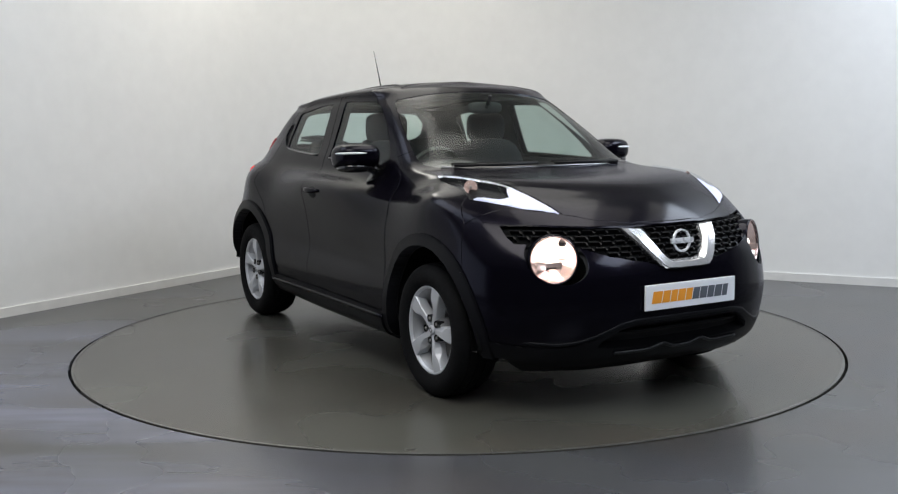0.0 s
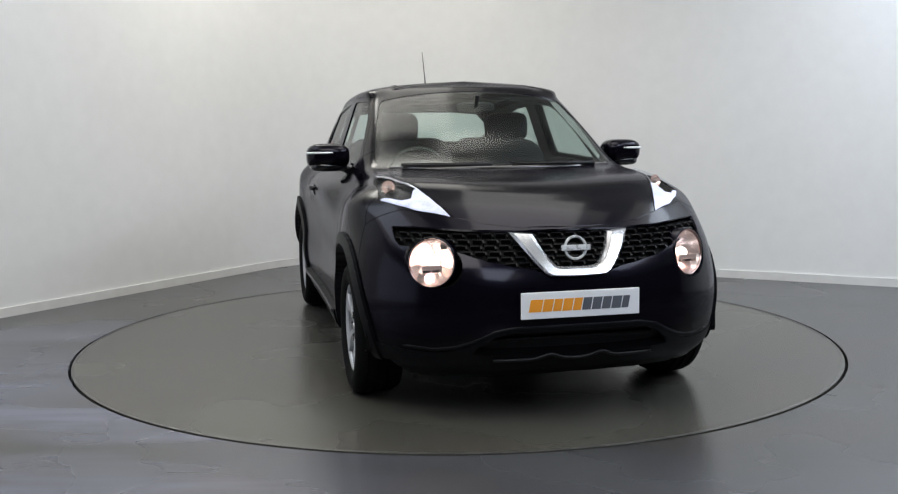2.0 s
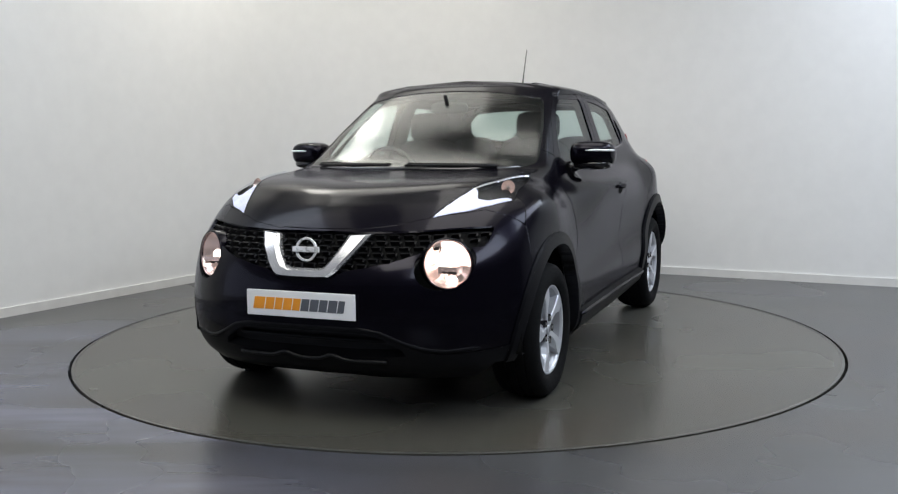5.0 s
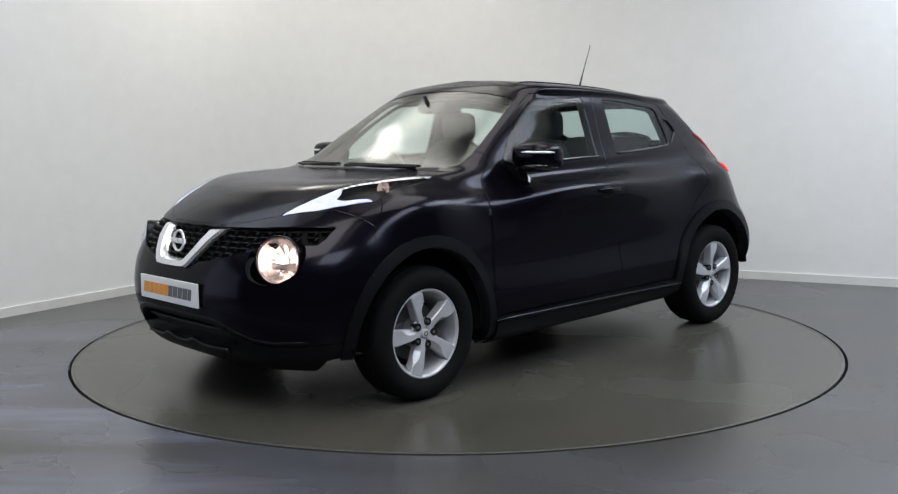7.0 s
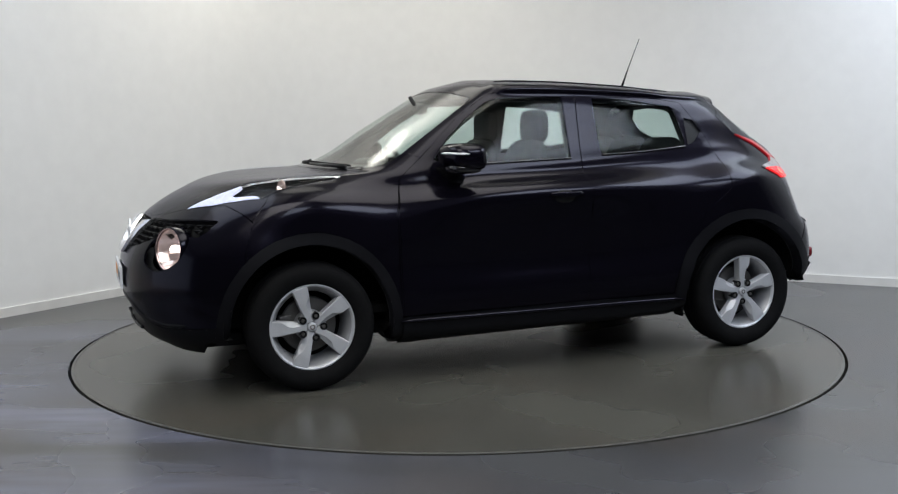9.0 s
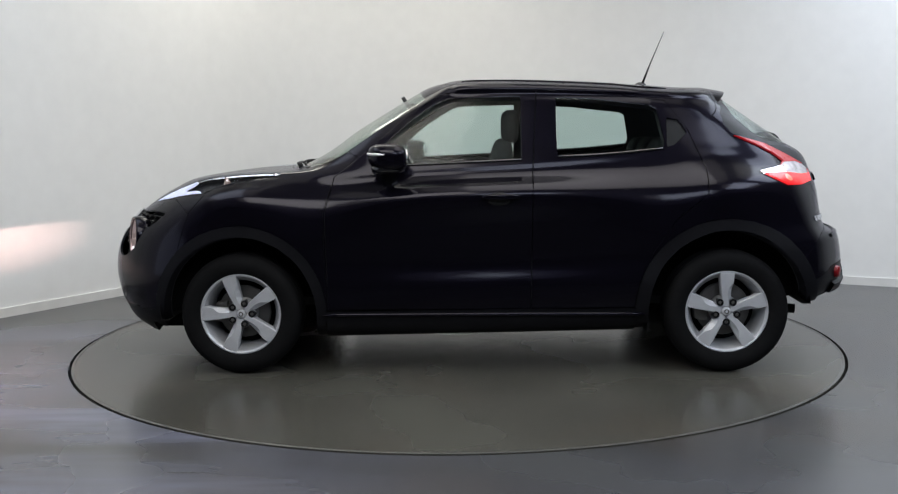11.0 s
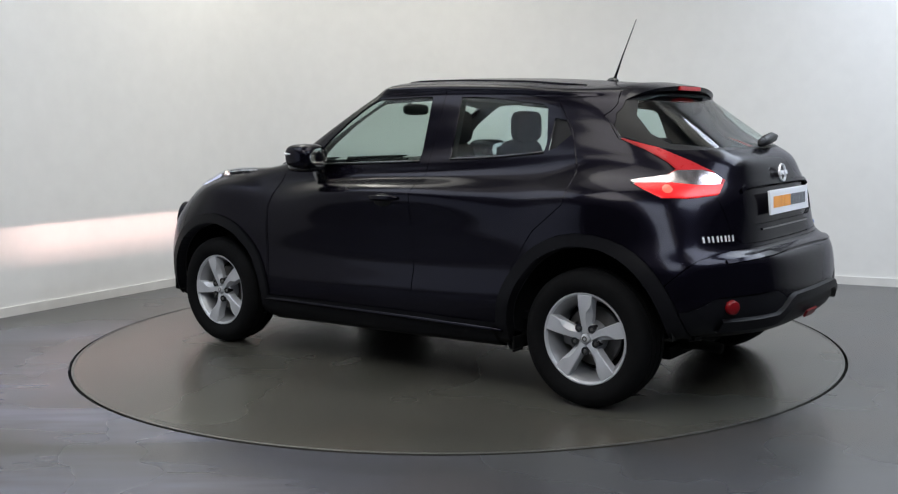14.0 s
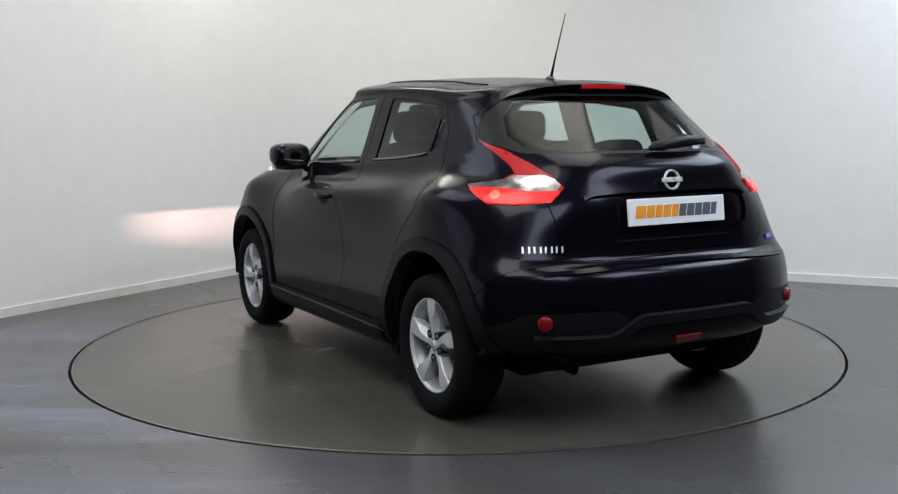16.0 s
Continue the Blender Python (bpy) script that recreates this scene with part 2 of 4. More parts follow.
def inner_line(off, steps=18):
    """The plan of the two white walls with their rounded corner, off metres inside them."""
    n_l = ALONG_R - ALONG_L * ALONG_R.dot(ALONG_L)
    n_r = ALONG_L - ALONG_R * ALONG_L.dot(ALONG_R)
    n_l, n_r = n_l.normalized(), n_r.normalized()
    half = math.acos(ALONG_L.dot(ALONG_R)) / 2
    back = ROUND / math.tan(half)
    p0, p1 = CORNER + ALONG_L * back, CORNER + ALONG_R * back
    mid = p0 + n_l * ROUND
    pts = [CORNER + ALONG_L * LEN_L + n_l * off]
    a0, a1 = math.atan2(-n_l.y, -n_l.x), math.atan2(-n_r.y, -n_r.x)
    while a1 - a0 > math.pi:
        a1 -= 2 * math.pi
    while a1 - a0 < -math.pi:
        a1 += 2 * math.pi
    for i in range(steps + 1):
        a = a0 + (a1 - a0) * i / steps
        pts.append(mid + Vector((math.cos(a), math.sin(a), 0)) * (ROUND - off))
    pts.append(CORNER + ALONG_R * LEN_R + n_r * off)
    return pts


def strip_along(inner, outer, z0, z1):
    bm = bmesh.new()
    rows = [[bm.verts.new((p.x, p.y, z)) for p in line] for line, z in ((inner, z0), (inner, z1), (outer, z1), (outer, z0))]
    for i in range(len(inner) - 1):
        for k in range(4):
            a, b = rows[k], rows[(k + 1) % 4]
            bm.faces.new((a[i], a[i + 1], b[i + 1], b[i]))
    for i in (0, -1):
        bm.faces.new([r[i] for r in rows])
    bmesh.ops.recalc_face_normals(bm, faces=bm.faces)
    return bm


wall = link_mesh("wall_north", strip_along(inner_line(0.0), inner_line(-0.2), -0.1, CEIL), M_WALL, auto=30)
tagged(wall, "smooth white painted studio wall with rounded corner", "wall", kind="structure")
skirt = link_mesh("baseboard", strip_along(inner_line(0.014), inner_line(-0.01), 0.0, 0.066), M_SKIRT, auto=30)
tagged(skirt, "low white skirting board along the wall", "baseboard", kind="structure")
tagged(quad_wall("wall_south", plan(LEN_L, LEN_R), plan(LEN_L, -0.3), 0.2, -0.1, CEIL, M_DARKWALL), "plain dark wall behind the camera", "wall")
tagged(quad_wall("wall_east", plan(-0.3, LEN_R), plan(LEN_L, LEN_R), 0.2, -0.1, CEIL, M_DARKWALL), "plain dark side wall", "wall")
ceiling = link_mesh("ceiling", prism([plan(a, b).xy for a, b in ((-0.4, -0.4), (LEN_L + 0.4, -0.4), (LEN_L + 0.4, LEN_R + 0.4), (-0.4, LEN_R + 0.4))], 2, CEIL, CEIL + 0.2), M_CEIL)
tagged(ceiling, "plain white ceiling", "ceiling", kind="structure")


def make_floor():
    """The concrete floor with a round hole for the turntable."""
    bm = bmesh.new()
    n, r0 = 180, TABLE_RADIUS + 0.008
    inner, outer, low = [], [], []
    for i in range(n):
        a = 2 * math.pi * i / n
        c, s = math.cos(a), math.sin(a)
        inner.append(bm.verts.new((r0 * c, r0 * s, 0)))
        low.append(bm.verts.new((r0 * c, r0 * s, -0.08)))
        outer.append(bm.verts.new((18 * c, 18 * s, 0)))
    for i in range(n):
        j = (i + 1) % n
        bm.faces.new((inner[i], outer[i], outer[j], inner[j]))
        bm.faces.new((low[i], inner[i], inner[j], low[j]))
    bm.faces.new(low)
    ob = link_mesh("floor", bm, M_FLOOR)
    return tagged(ob, "grey sealed concrete studio floor with painted-in streaks of reflected light", "floor", kind="structure")


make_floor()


def make_table():
    n, r = 180, TABLE_RADIUS - 0.008
    bm = prism([(r * math.cos(2 * math.pi * i / n), r * math.sin(2 * math.pi * i / n)) for i in range(n)], 2, -0.06, 0.0)
    ob = link_mesh("turntable", bm, M_TABLE)
    return tagged(ob, "round grey concrete vehicle turntable flush with the floor", "turntable")


turntable = make_table()


def make_panel(a, b, sx, sy):
    root = new("ceiling_light")
    root.matrix_world = Matrix.Translation(plan(a, b, CEIL))
    bm = bmesh.new()
    for x0, x1, y0, y1 in ((-sx / 2, sx / 2, -sy / 2, -sy / 2 + 0.03), (-sx / 2, sx / 2, sy / 2 - 0.03, sy / 2),
                           (-sx / 2, -sx / 2 + 0.03, -sy / 2 + 0.03, sy / 2 - 0.03), (sx / 2 - 0.03, sx / 2, -sy / 2 + 0.03, sy / 2 - 0.03)):
        t = box(x0, x1, y0, y1, -0.06, 0.0)
        me = bpy.data.meshes.new("t")
        t.to_mesh(me)
        bm.from_mesh(me)
        bpy.data.meshes.remove(me)
        t.free()
    part("frame", bm, M_SKIRT, root)
    part("diffuser", box(-sx / 2 + 0.03, sx / 2 - 0.03, -sy / 2 + 0.03, sy / 2 - 0.03, -0.045, -0.02), M_DIFFUSER, root, "glowing white diffuser")
    return tagged(root, "rectangular white ceiling light panel, switched on", "ceiling light", "ceiling lights")


M_DIFFUSER = simple("lamp_diffuser", (0.8, 0.8, 0.78), 0.5, emit=(1.0, 0.97, 0.88), power=0.9)
for a, b, sx, sy, power, colour in PANELS:
    make_panel(a, b, sx, sy)


# ---- the car: x forward, y to its left, z up, standing on z = 0 ----
car = new("car")
tagged(car, "dark purple-black metallic compact crossover car with lights on", "car")

# feature lines of one half, each from the rear centre round the flank to the front centre:
# fourteen stations (x, y, z)
LINES = [
    [(-1.86, 0, .335), (-1.84, .38, .335), (-1.74, .65, .35), (-1.62, .76, .33), (-1.27, .78, .24), (-.86, .78, .24), (-.27, .78, .23),
     (.3, .78, .22), (.82, .78, .21), (1.27, .78, .20), (1.62, .74, .20), (1.80, .62, .20), (1.90, .36, .20), (1.92, 0, .20)],
    [(-1.975, 0, .375), (-1.95, .40, .375), (-1.82, .68, .39), (-1.64, .845, .38), (-1.27, .86, .31), (-.86, .855, .29), (-.27, .85, .27),
     (.3, .85, .265), (.82, .86, .27), (1.27, .87, .28), (1.64, .83, .29), (1.87, .66, .28), (2.00, .38, .27), (2.03, 0, .27)],
    [(-2.022, 0, .475), (-1.988, .42, .475), (-1.85, .71, .485), (-1.65, .875, .485), (-1.27, .905, .46), (-.86, .89, .45), (-.27, .873, .455),
     (.3, .873, .445), (.82, .878, .44), (1.27, .905, .44), (1.65, .86, .45), (1.91, .68, .45), (2.07, .40, .44), (2.10, 0, .44)],
    [(-1.996, 0, .676), (-1.966, .42, .676), (-1.834, .70, .668), (-1.64, .865, .64), (-1.27, .91, .62), (-.86, .876, .61), (-.27, .848, .59),
     (.3, .848, .58), (.82, .868, .59), (1.27, .91, .60), (1.64, .86, .60), (1.91, .67, .60), (2.07, .40, .60), (2.105, 0, .60)],
    [(-1.893, 0, .744), (-1.878, .42, .744), (-1.776, .69, .752), (-1.60, .83, .77), (-1.27, .89, .79), (-.87, .874, .79), (-.27, .866, .78),
     (.3, .866, .76), (.82, .868, .75), (1.27, .89, .76), (1.60, .835, .76), (1.86, .66, .74), (2.01, .40, .74), (2.045, 0, .74)],
    [(-1.872, 0, .93), (-1.85, .40, .93), (-1.74, .62, .95), (-1.55, .782, .972), (-1.27, .870, .972), (-.88, .846, .945), (-.27, .886, .952),
     (.3, .884, .937), (.81, .838, .89), (1.27, .862, .930), (1.56, .775, .892), (1.74, .60, .89), (1.89, .37, .86), (1.965, 0, .85)],
    [(-1.84, 0, 1.03), (-1.815, .39, 1.03), (-1.69, .585, 1.04), (-1.51, .70, 1.065), (-1.24, .745, 1.085), (-.89, .752, 1.06), (-.27, .764, 1.035),
     (.3, .770, 1.015), (.79, .768, .985), (1.21, .758, 1.006), (1.47, .698, .983), (1.61, .56, .978), (1.74, .33, .96), (1.80, 0, .955)],
    [(-1.80, 0, 1.12), (-1.77, .38, 1.12), (-1.62, .56, 1.12), (-1.46, .66, 1.14), (-1.20, .70, 1.16), (-.90, .715, 1.145), (-.27, .735, 1.10),
     (.3, .74, 1.075), (.76, .74, 1.045), (1.15, .68, 1.045), (1.38, .61, 1.038), (1.48, .48, 1.035), (1.56, .28, 1.027), (1.60, 0, 1.022)],
    [(-1.70, 0, 1.19), (-1.67, .36, 1.19), (-1.53, .55, 1.20), (-1.36, .64, 1.22), (-1.12, .67, 1.235), (-.86, .685, 1.22), (-.27, .70, 1.18),
     (.28, .705, 1.165), (.66, .70, 1.12), (.86, .66, 1.085), (.94, .58, 1.08), (.99, .45, 1.08), (1.03, .25, 1.08), (1.05, 0, 1.08)],
    [(-1.53, 0, 1.31), (-1.50, .34, 1.31), (-1.39, .53, 1.31), (-1.25, .61, 1.32), (-1.04, .635, 1.33), (-.80, .645, 1.325), (-.27, .655, 1.31),
     (.26, .65, 1.30), (.46, .635, 1.28), (.56, .60, 1.27), (.60, .52, 1.28), (.63, .40, 1.29), (.66, .22, 1.30), (.67, 0, 1.305)],
    [(-1.36, 0, 1.43), (-1.34, .32, 1.425), (-1.27, .50, 1.41), (-1.13, .575, 1.41), (-.95, .595, 1.42), (-.75, .60, 1.43), (-.27, .605, 1.445),
     (.12, .595, 1.445), (.22, .575, 1.44), (.27, .54, 1.445), (.30, .46, 1.46), (.32, .36, 1.475), (.335, .20, 1.49), (.34, 0, 1.495)],
    [(-1.30, 0, 1.475), (-1.27, .30, 1.47), (-1.18, .45, 1.465), (-1.05, .505, 1.465), (-.88, .52, 1.475), (-.70, .53, 1.492), (-.27, .535, 1.514),
     (.04, .53, 1.519), (.12, .50, 1.519), (.15, .46, 1.522), (.17, .40, 1.52), (.19, .31, 1.53), (.20, .17, 1.535), (.205, 0, 1.535)],
]
SPINE = [-1.25, -1.18, -1.08, -.95, -.80, -.62, -.27, -.02, .03, .06, .08, .10, .12, .13]
LINES.append([(x, 0.0, 1.560 - 0.048 * x * x) for x in SPINE])


def spline_matrix(n, fine, natural=True):
    """Weights that turn n stations into a smooth line of (n - 1) * fine + 1 places (Catmull-Rom)."""
    out = np.zeros(((n - 1) * fine + 1, n))
    for k in range(out.shape[0]):
        i = min(k // fine, n - 2)
        t = k / fine - i
        w = [-0.5 * t + t * t - 0.5 * t ** 3, 1 - 2.5 * t * t + 1.5 * t ** 3, 0.5 * t + 2 * t * t - 1.5 * t ** 3, -0.5 * t * t + 0.5 * t ** 3]
        for j, wj in zip((i - 1, i, i + 1, i + 2), w):
            if j < 0:
                out[k, 0] += 2 * wj
                out[k, 1] -= wj
            elif j > n - 1:
                out[k, n - 1] += 2 * wj
                out[k, n - 2] -= wj
            else:
                out[k, j] += wj
    return out


def body_grid(fine_c=9, fine_r=8):
    g = np.array(LINES, float)
    # across the centre line the surface runs on as its mirror image
    mir = np.array([1, -1, 1])
    g = np.concatenate([g[:, 1:2] * mir, g, g[:, -2:-1] * mir], axis=1)
    wc = spline_matrix(g.shape[1], fine_c)[fine_c:-fine_c]
    g = np.concatenate([g, g[-2:-1] * mir], axis=0)
    wr = spline_matrix(g.shape[0], fine_r)[:-fine_r]
    s = np.einsum("rk,kld,cl->rcd", wr, g, wc)
    s[:, 0, 1] = s[:, -1, 1] = 0
    s[-1, :, 1] = 0
    return s


def body_half():
    s = body_grid()
    bm = bmesh.new()
    v = [[bm.verts.new(p) for p in row] for row in s]
    for r in range(len(v) - 1):
        for c in range(len(v[0]) - 1):
            bm.faces.new((v[r][c], v[r][c + 1], v[r + 1][c + 1], v[r + 1][c]))
    bmesh.ops.remove_doubles(bm, verts=bm.verts, dist=1e-5)
    bmesh.ops.recalc_face_normals(bm, faces=bm.faces)
    if sum(f.normal.z for f in bm.faces if f.calc_center_median().z > 1.5) < 0:
        bmesh.ops.reverse_faces(bm, faces=bm.faces)
    return bm


def circle(cx, cy, rx, ry, n=28):
    return [(cx + rx * math.cos(2 * math.pi * i / n), cy + ry * math.sin(2 * math.pi * i / n)) for i in range(n)]


def inside(p, poly):
    x, y = p
    hit = False
    for (x0, y0), (x1, y1) in zip(poly, poly[1:] + poly[:1]):
        if (y0 > y) != (y1 > y) and x < (x1 - x0) * (y - y0) / (y1 - y0) + x0:
            hit = not hit
    return hit


SIDE, FRONT, TOP = (0, 2), (1, 2), (0, 1)


def cut(bm, layer, region, poly, ax, where, over=None):
    """Cuts the shell along an outline seen square to a plane and marks the faces inside it as a panel of their own."""
    a, b = ax
    lo = [min(p[k] for p in poly) - 0.03 for k in (0, 1)]
    hi = [max(p[k] for p in poly) + 0.03 for k in (0, 1)]

    def near(f):
        c = f.calc_center_median()
        return where(c) and lo[0] <= c[a] <= hi[0] and lo[1] <= c[b] <= hi[1]
    faces = [f for f in bm.faces if near(f)]
    for (p0, p1), (q0, q1) in zip(poly, poly[1:] + poly[:1]):
        no, co = [0, 0, 0], [0, 0, 0]
        no[a], no[b], co[a], co[b] = q1 - p1, p0 - q0, p0, p1
        geom = list({e for f in faces for e in f.edges}) + list({v for f in faces for v in f.verts}) + faces
        got = bmesh.ops.bisect_plane(bm, geom=geom, plane_co=co, plane_no=no, dist=1e-5)
        faces = [g for g in got["geom"] if isinstance(g, bmesh.types.BMFace)]
    for f in faces:
        c = f.calc_center_median()
        if inside((c[a], c[b]), poly) and (over is None or f[layer] in over):
            f[layer] = region


REGIONS = ["body_shell", "fender", "front_bumper", "rear_bumper", "front_door", "rear_door", "tailgate", "hood", "windscreen", "front_window",
           "rear_side_window", "rear_window", "headlight", "lamp_hole", "grille", "front_valance", "rear_valance", "sill_cladding", "arch_cladding",
           "wheel_hole", "tail_light", "pillar_handle", "rear_arch_cladding", "roof", "drl", "drl_trim", "tail_clear", "tail_low", "tail_border", "plate_recess", "front_intake"]
ID = {n: i for i, n in enumerate(REGIONS)}
WHEEL_F, WHEEL_R, WHEEL_Z = 1.265, -1.268, 0.318


def cut_body():
    bm = body_half()
    bm.normal_update()
    lay = bm.faces.layers.int.new("region")
    nor = bm.verts.layers.float_vector.new("n0")
    for v in bm.verts:
        n = v.normal.copy()
        if abs(v.co.y) < 1e-4:
            n.y = 0
            n.normalize()
        v[nor] = n
    every = lambda c: True
    front, rear = lambda c: c.x > 1.45, lambda c: c.x < -1.2
    do = lambda name, poly, ax, where=every, over=None: cut(bm, lay, ID[name], poly, ax, where, over)
    do("fender", [(.81, .1), (.82, .85), (.77, 1.03), (.64, 1.13), (.80, 1.2), (1.34, 1.12), (1.45, .95), (1.534, .85), (1.62, .55), (1.63, .1)], SIDE)
    do("front_bumper", [(1.63, .1), (1.62, .55), (1.534, .845), (1.57, .88), (1.64, .92), (1.78, .90), (2.3, .92), (2.3, .1)], SIDE)
    do("rear_bumper", [(-1.60, .1), (-1.66, .60), (-1.76, .70), (-1.84, .735), (-2.3, .745), (-2.3, .1)], SIDE)
    do("front_door", [(.80, .34), (.81, .85), (.77, 1.03), (.64, 1.13), (.40, 1.34), (.20, 1.465), (-.30, 1.475), (-.27, .97), (-.26, .34)], SIDE)
    do("rear_door", [(-.26, .34), (-.27, .97), (-.30, 1.475), (-.60, 1.465), (-.98, 1.41), (-1.09, 1.26), (-1.17, 1.06), (-1.16, .93), (-1.0, .80),
                     (-.88, .62), (-.84, .35)], SIDE)
    do("roof", [(-1.13, -.05), (-1.13, .42), (-1.0, .465), (-.6, .49), (-.1, .495), (.10, .475), (.17, .42), (.20, .30), (.225, .15), (.23, -.05)], TOP, lambda c: c.z > 1.4)
    do("hood", [(2.2, -.1), (2.2, .1), (1.975, .01), (1.944, .209), (1.887, .357), (1.81, .475), (1.607, .547), (1.357, .622), (1.20, .648), (1.05, .672), (.95, .665),
                (1.03, .50), (1.075, .30), (1.095, 0), (1.095, -.1)], TOP, lambda c: c.z > .845 and c.x > .85)
    do("tailgate", [(-.1, .75), (.49, .755), (.55, .79), (.56, .868), (.575, .96), (.53, 1.0), (.52, 1.06), (.55, 1.117), (.60, 1.17), (.65, 1.22), (.61, 1.33),
                    (.48, 1.44), (.3, 1.5), (-.1, 1.52)], FRONT, lambda c: c.x < -1.2, (ID["body_shell"],))
    do("plate_recess", [(-.1, .832), (.36, .832), (.435, .86), (.445, .93), (.42, .992), (-.1, .998)], FRONT, rear, (ID["tailgate"],))
    do("windscreen", [(-.1, 1.079), (.07, 1.079), (.37, 1.074), (.60, 1.078), (.652, 1.092), (.655, 1.12), (.606, 1.281), (.548, 1.415), (.52, 1.442),
                      (.38, 1.468), (.214, 1.485), (0, 1.492), (-.1, 1.492)], FRONT, lambda c: c.x > .24)
    do("front_window", [(-.215, 1.112), (.50, 1.087), (.57, 1.12), (.485, 1.222), (.36, 1.332), (.24, 1.413), (.16, 1.438), (-.215, 1.445)], SIDE)
    do("rear_side_window", [(-.405, 1.127), (-.405, 1.437), (-.60, 1.428), (-.90, 1.388), (-.93, 1.37), (-.965, 1.20), (-.955, 1.165), (-.85, 1.148)], SIDE)
    do("pillar_handle", [(-.985, 1.32), (-1.044, 1.31), (-1.086, 1.245), (-1.015, 1.18), (-.98, 1.17)], SIDE)
    do("rear_window", [(-.1, 1.165), (.40, 1.167), (.56, 1.17), (.612, 1.195), (.640, 1.235), (.622, 1.285), (.582, 1.34), (.48, 1.418), (.27, 1.437), (-.1, 1.437)], FRONT, rear)
    do("tail_border", [(-.1, 1.176), (.42, 1.178), (.55, 1.200), (.570, 1.245), (.535, 1.33), (.45, 1.405), (.26, 1.430), (-.1, 1.430)], FRONT, rear, (ID["rear_window"],))
    do("tail_light", [(-1.335, 1.222), (-1.50, 1.176), (-1.635, 1.114), (-1.72, 1.07), (-1.768, 1.03), (-1.768, .975), (-1.68, .963), (-1.59, .968), (-1.445, 1.037),
                      (-1.575, 1.06), (-1.60, 1.085), (-1.55, 1.122), (-1.46, 1.170)], SIDE, lambda c: c.y > .4 and c.x < -1.2)
    do("headlight", [(1.80, .485), (1.69, .615), (1.58, .695), (1.47, .752), (1.38, .735), (1.25, .735), (1.12, .715), (1.06, .692), (1.18, .655), (1.36, .632),
                     (1.607, .557)], TOP, lambda c: c.z > .85)
    do("drl_trim", [(1.55, .580), (1.36, .640), (1.20, .662), (1.10, .686), (1.08, .700), (1.06, .692), (1.18, .655), (1.36, .632), (1.56, .57)],
       TOP, lambda c: c.z > .85, (ID["headlight"],))
    do("drl", [(1.80, .485), (1.69, .615), (1.58, .695), (1.48, .745), (1.49, .722), (1.58, .665), (1.60, .625), (1.54, .600), (1.54, .575), (1.607, .557)],
       TOP, lambda c: c.z > .85, (ID["headlight"], ID["drl_trim"]))
    do("tail_clear", [(-1.44, 1.048), (-1.44, 1.026), (-1.60, 1.026), (-1.70, 1.012), (-1.76, 1.015), (-1.757, 1.052), (-1.69, 1.078), (-1.60, 1.078), (-1.575, 1.06)],
       SIDE, rear, (ID["tail_light"],))
    do("tail_low", [(-1.43, 1.026), (-1.60, 1.026), (-1.70, 1.012), (-1.78, 1.015), (-1.78, .95), (-1.55, .95)], SIDE, rear, (ID["tail_light"],))
    do("grille", [(-.1, .842), (0, .842), (.246, .838), (.457, .843), (.613, .852), (.728, .849), (.724, .80), (.712, .775), (.668, .775), (.492, .757), (.381, .72), (.189, .682),
                  (.118, .658), (-.1, .657)], FRONT, front, (ID["front_bumper"], ID["hood"]))
    do("lamp_hole", circle(.592, .708, .108, .102, 24), FRONT, front)
    do("front_valance", [(-.1, .440), (.30, .438), (.38, .415), (.47, .360), (.56, .330), (.66, .326), (.754, .335), (.95, .36), (.95, .1), (-.1, .1)], FRONT, front)
    do("front_intake", [(-.1, .425), (.29, .423), (.36, .400), (.43, .352), (.44, .325), (.30, .318), (-.1, .318)], FRONT, front, (ID["front_valance"],))
    do("rear_valance", [(-.1, .500), (.148, .498), (.30, .490), (.37, .53), (.41, .548), (.729, .540), (.772, .515), (.823, .489), (.95, .47), (.95, .1), (-.1, .1)], FRONT,
       lambda c: c.x < -1.45)
    do("sill_cladding", [(.86, .335), (-.9, .345), (-.9, .1), (.86, .1)], SIDE)
    do("arch_cladding", circle(WHEEL_F, .31, .458, .478, 44), SIDE, lambda c: c.y > .5 and c.x > 0)
    do("rear_arch_cladding", circle(WHEEL_R, .32, .475, .485, 44), SIDE, lambda c: c.y > .5 and c.x < 0)
    do("wheel_hole", circle(WHEEL_F, .31, .405, .420, 44), SIDE, lambda c: c.y > .4 and c.x > 0)
    do("wheel_hole", circle(WHEEL_R, .32, .405, .425, 44), SIDE, lambda c: c.y > .4 and c.x < 0)
    do("wheel_hole", [(-1.58, .1), (-1.58, .375), (-1.78, .375), (-1.78, .1)], SIDE, lambda c: c.y > .72)
    do("wheel_hole", [(1.56, .1), (1.56, .265), (1.76, .265), (1.76, .1)], SIDE, lambda c: c.y > .60)
    return bm


SHELL = cut_body()


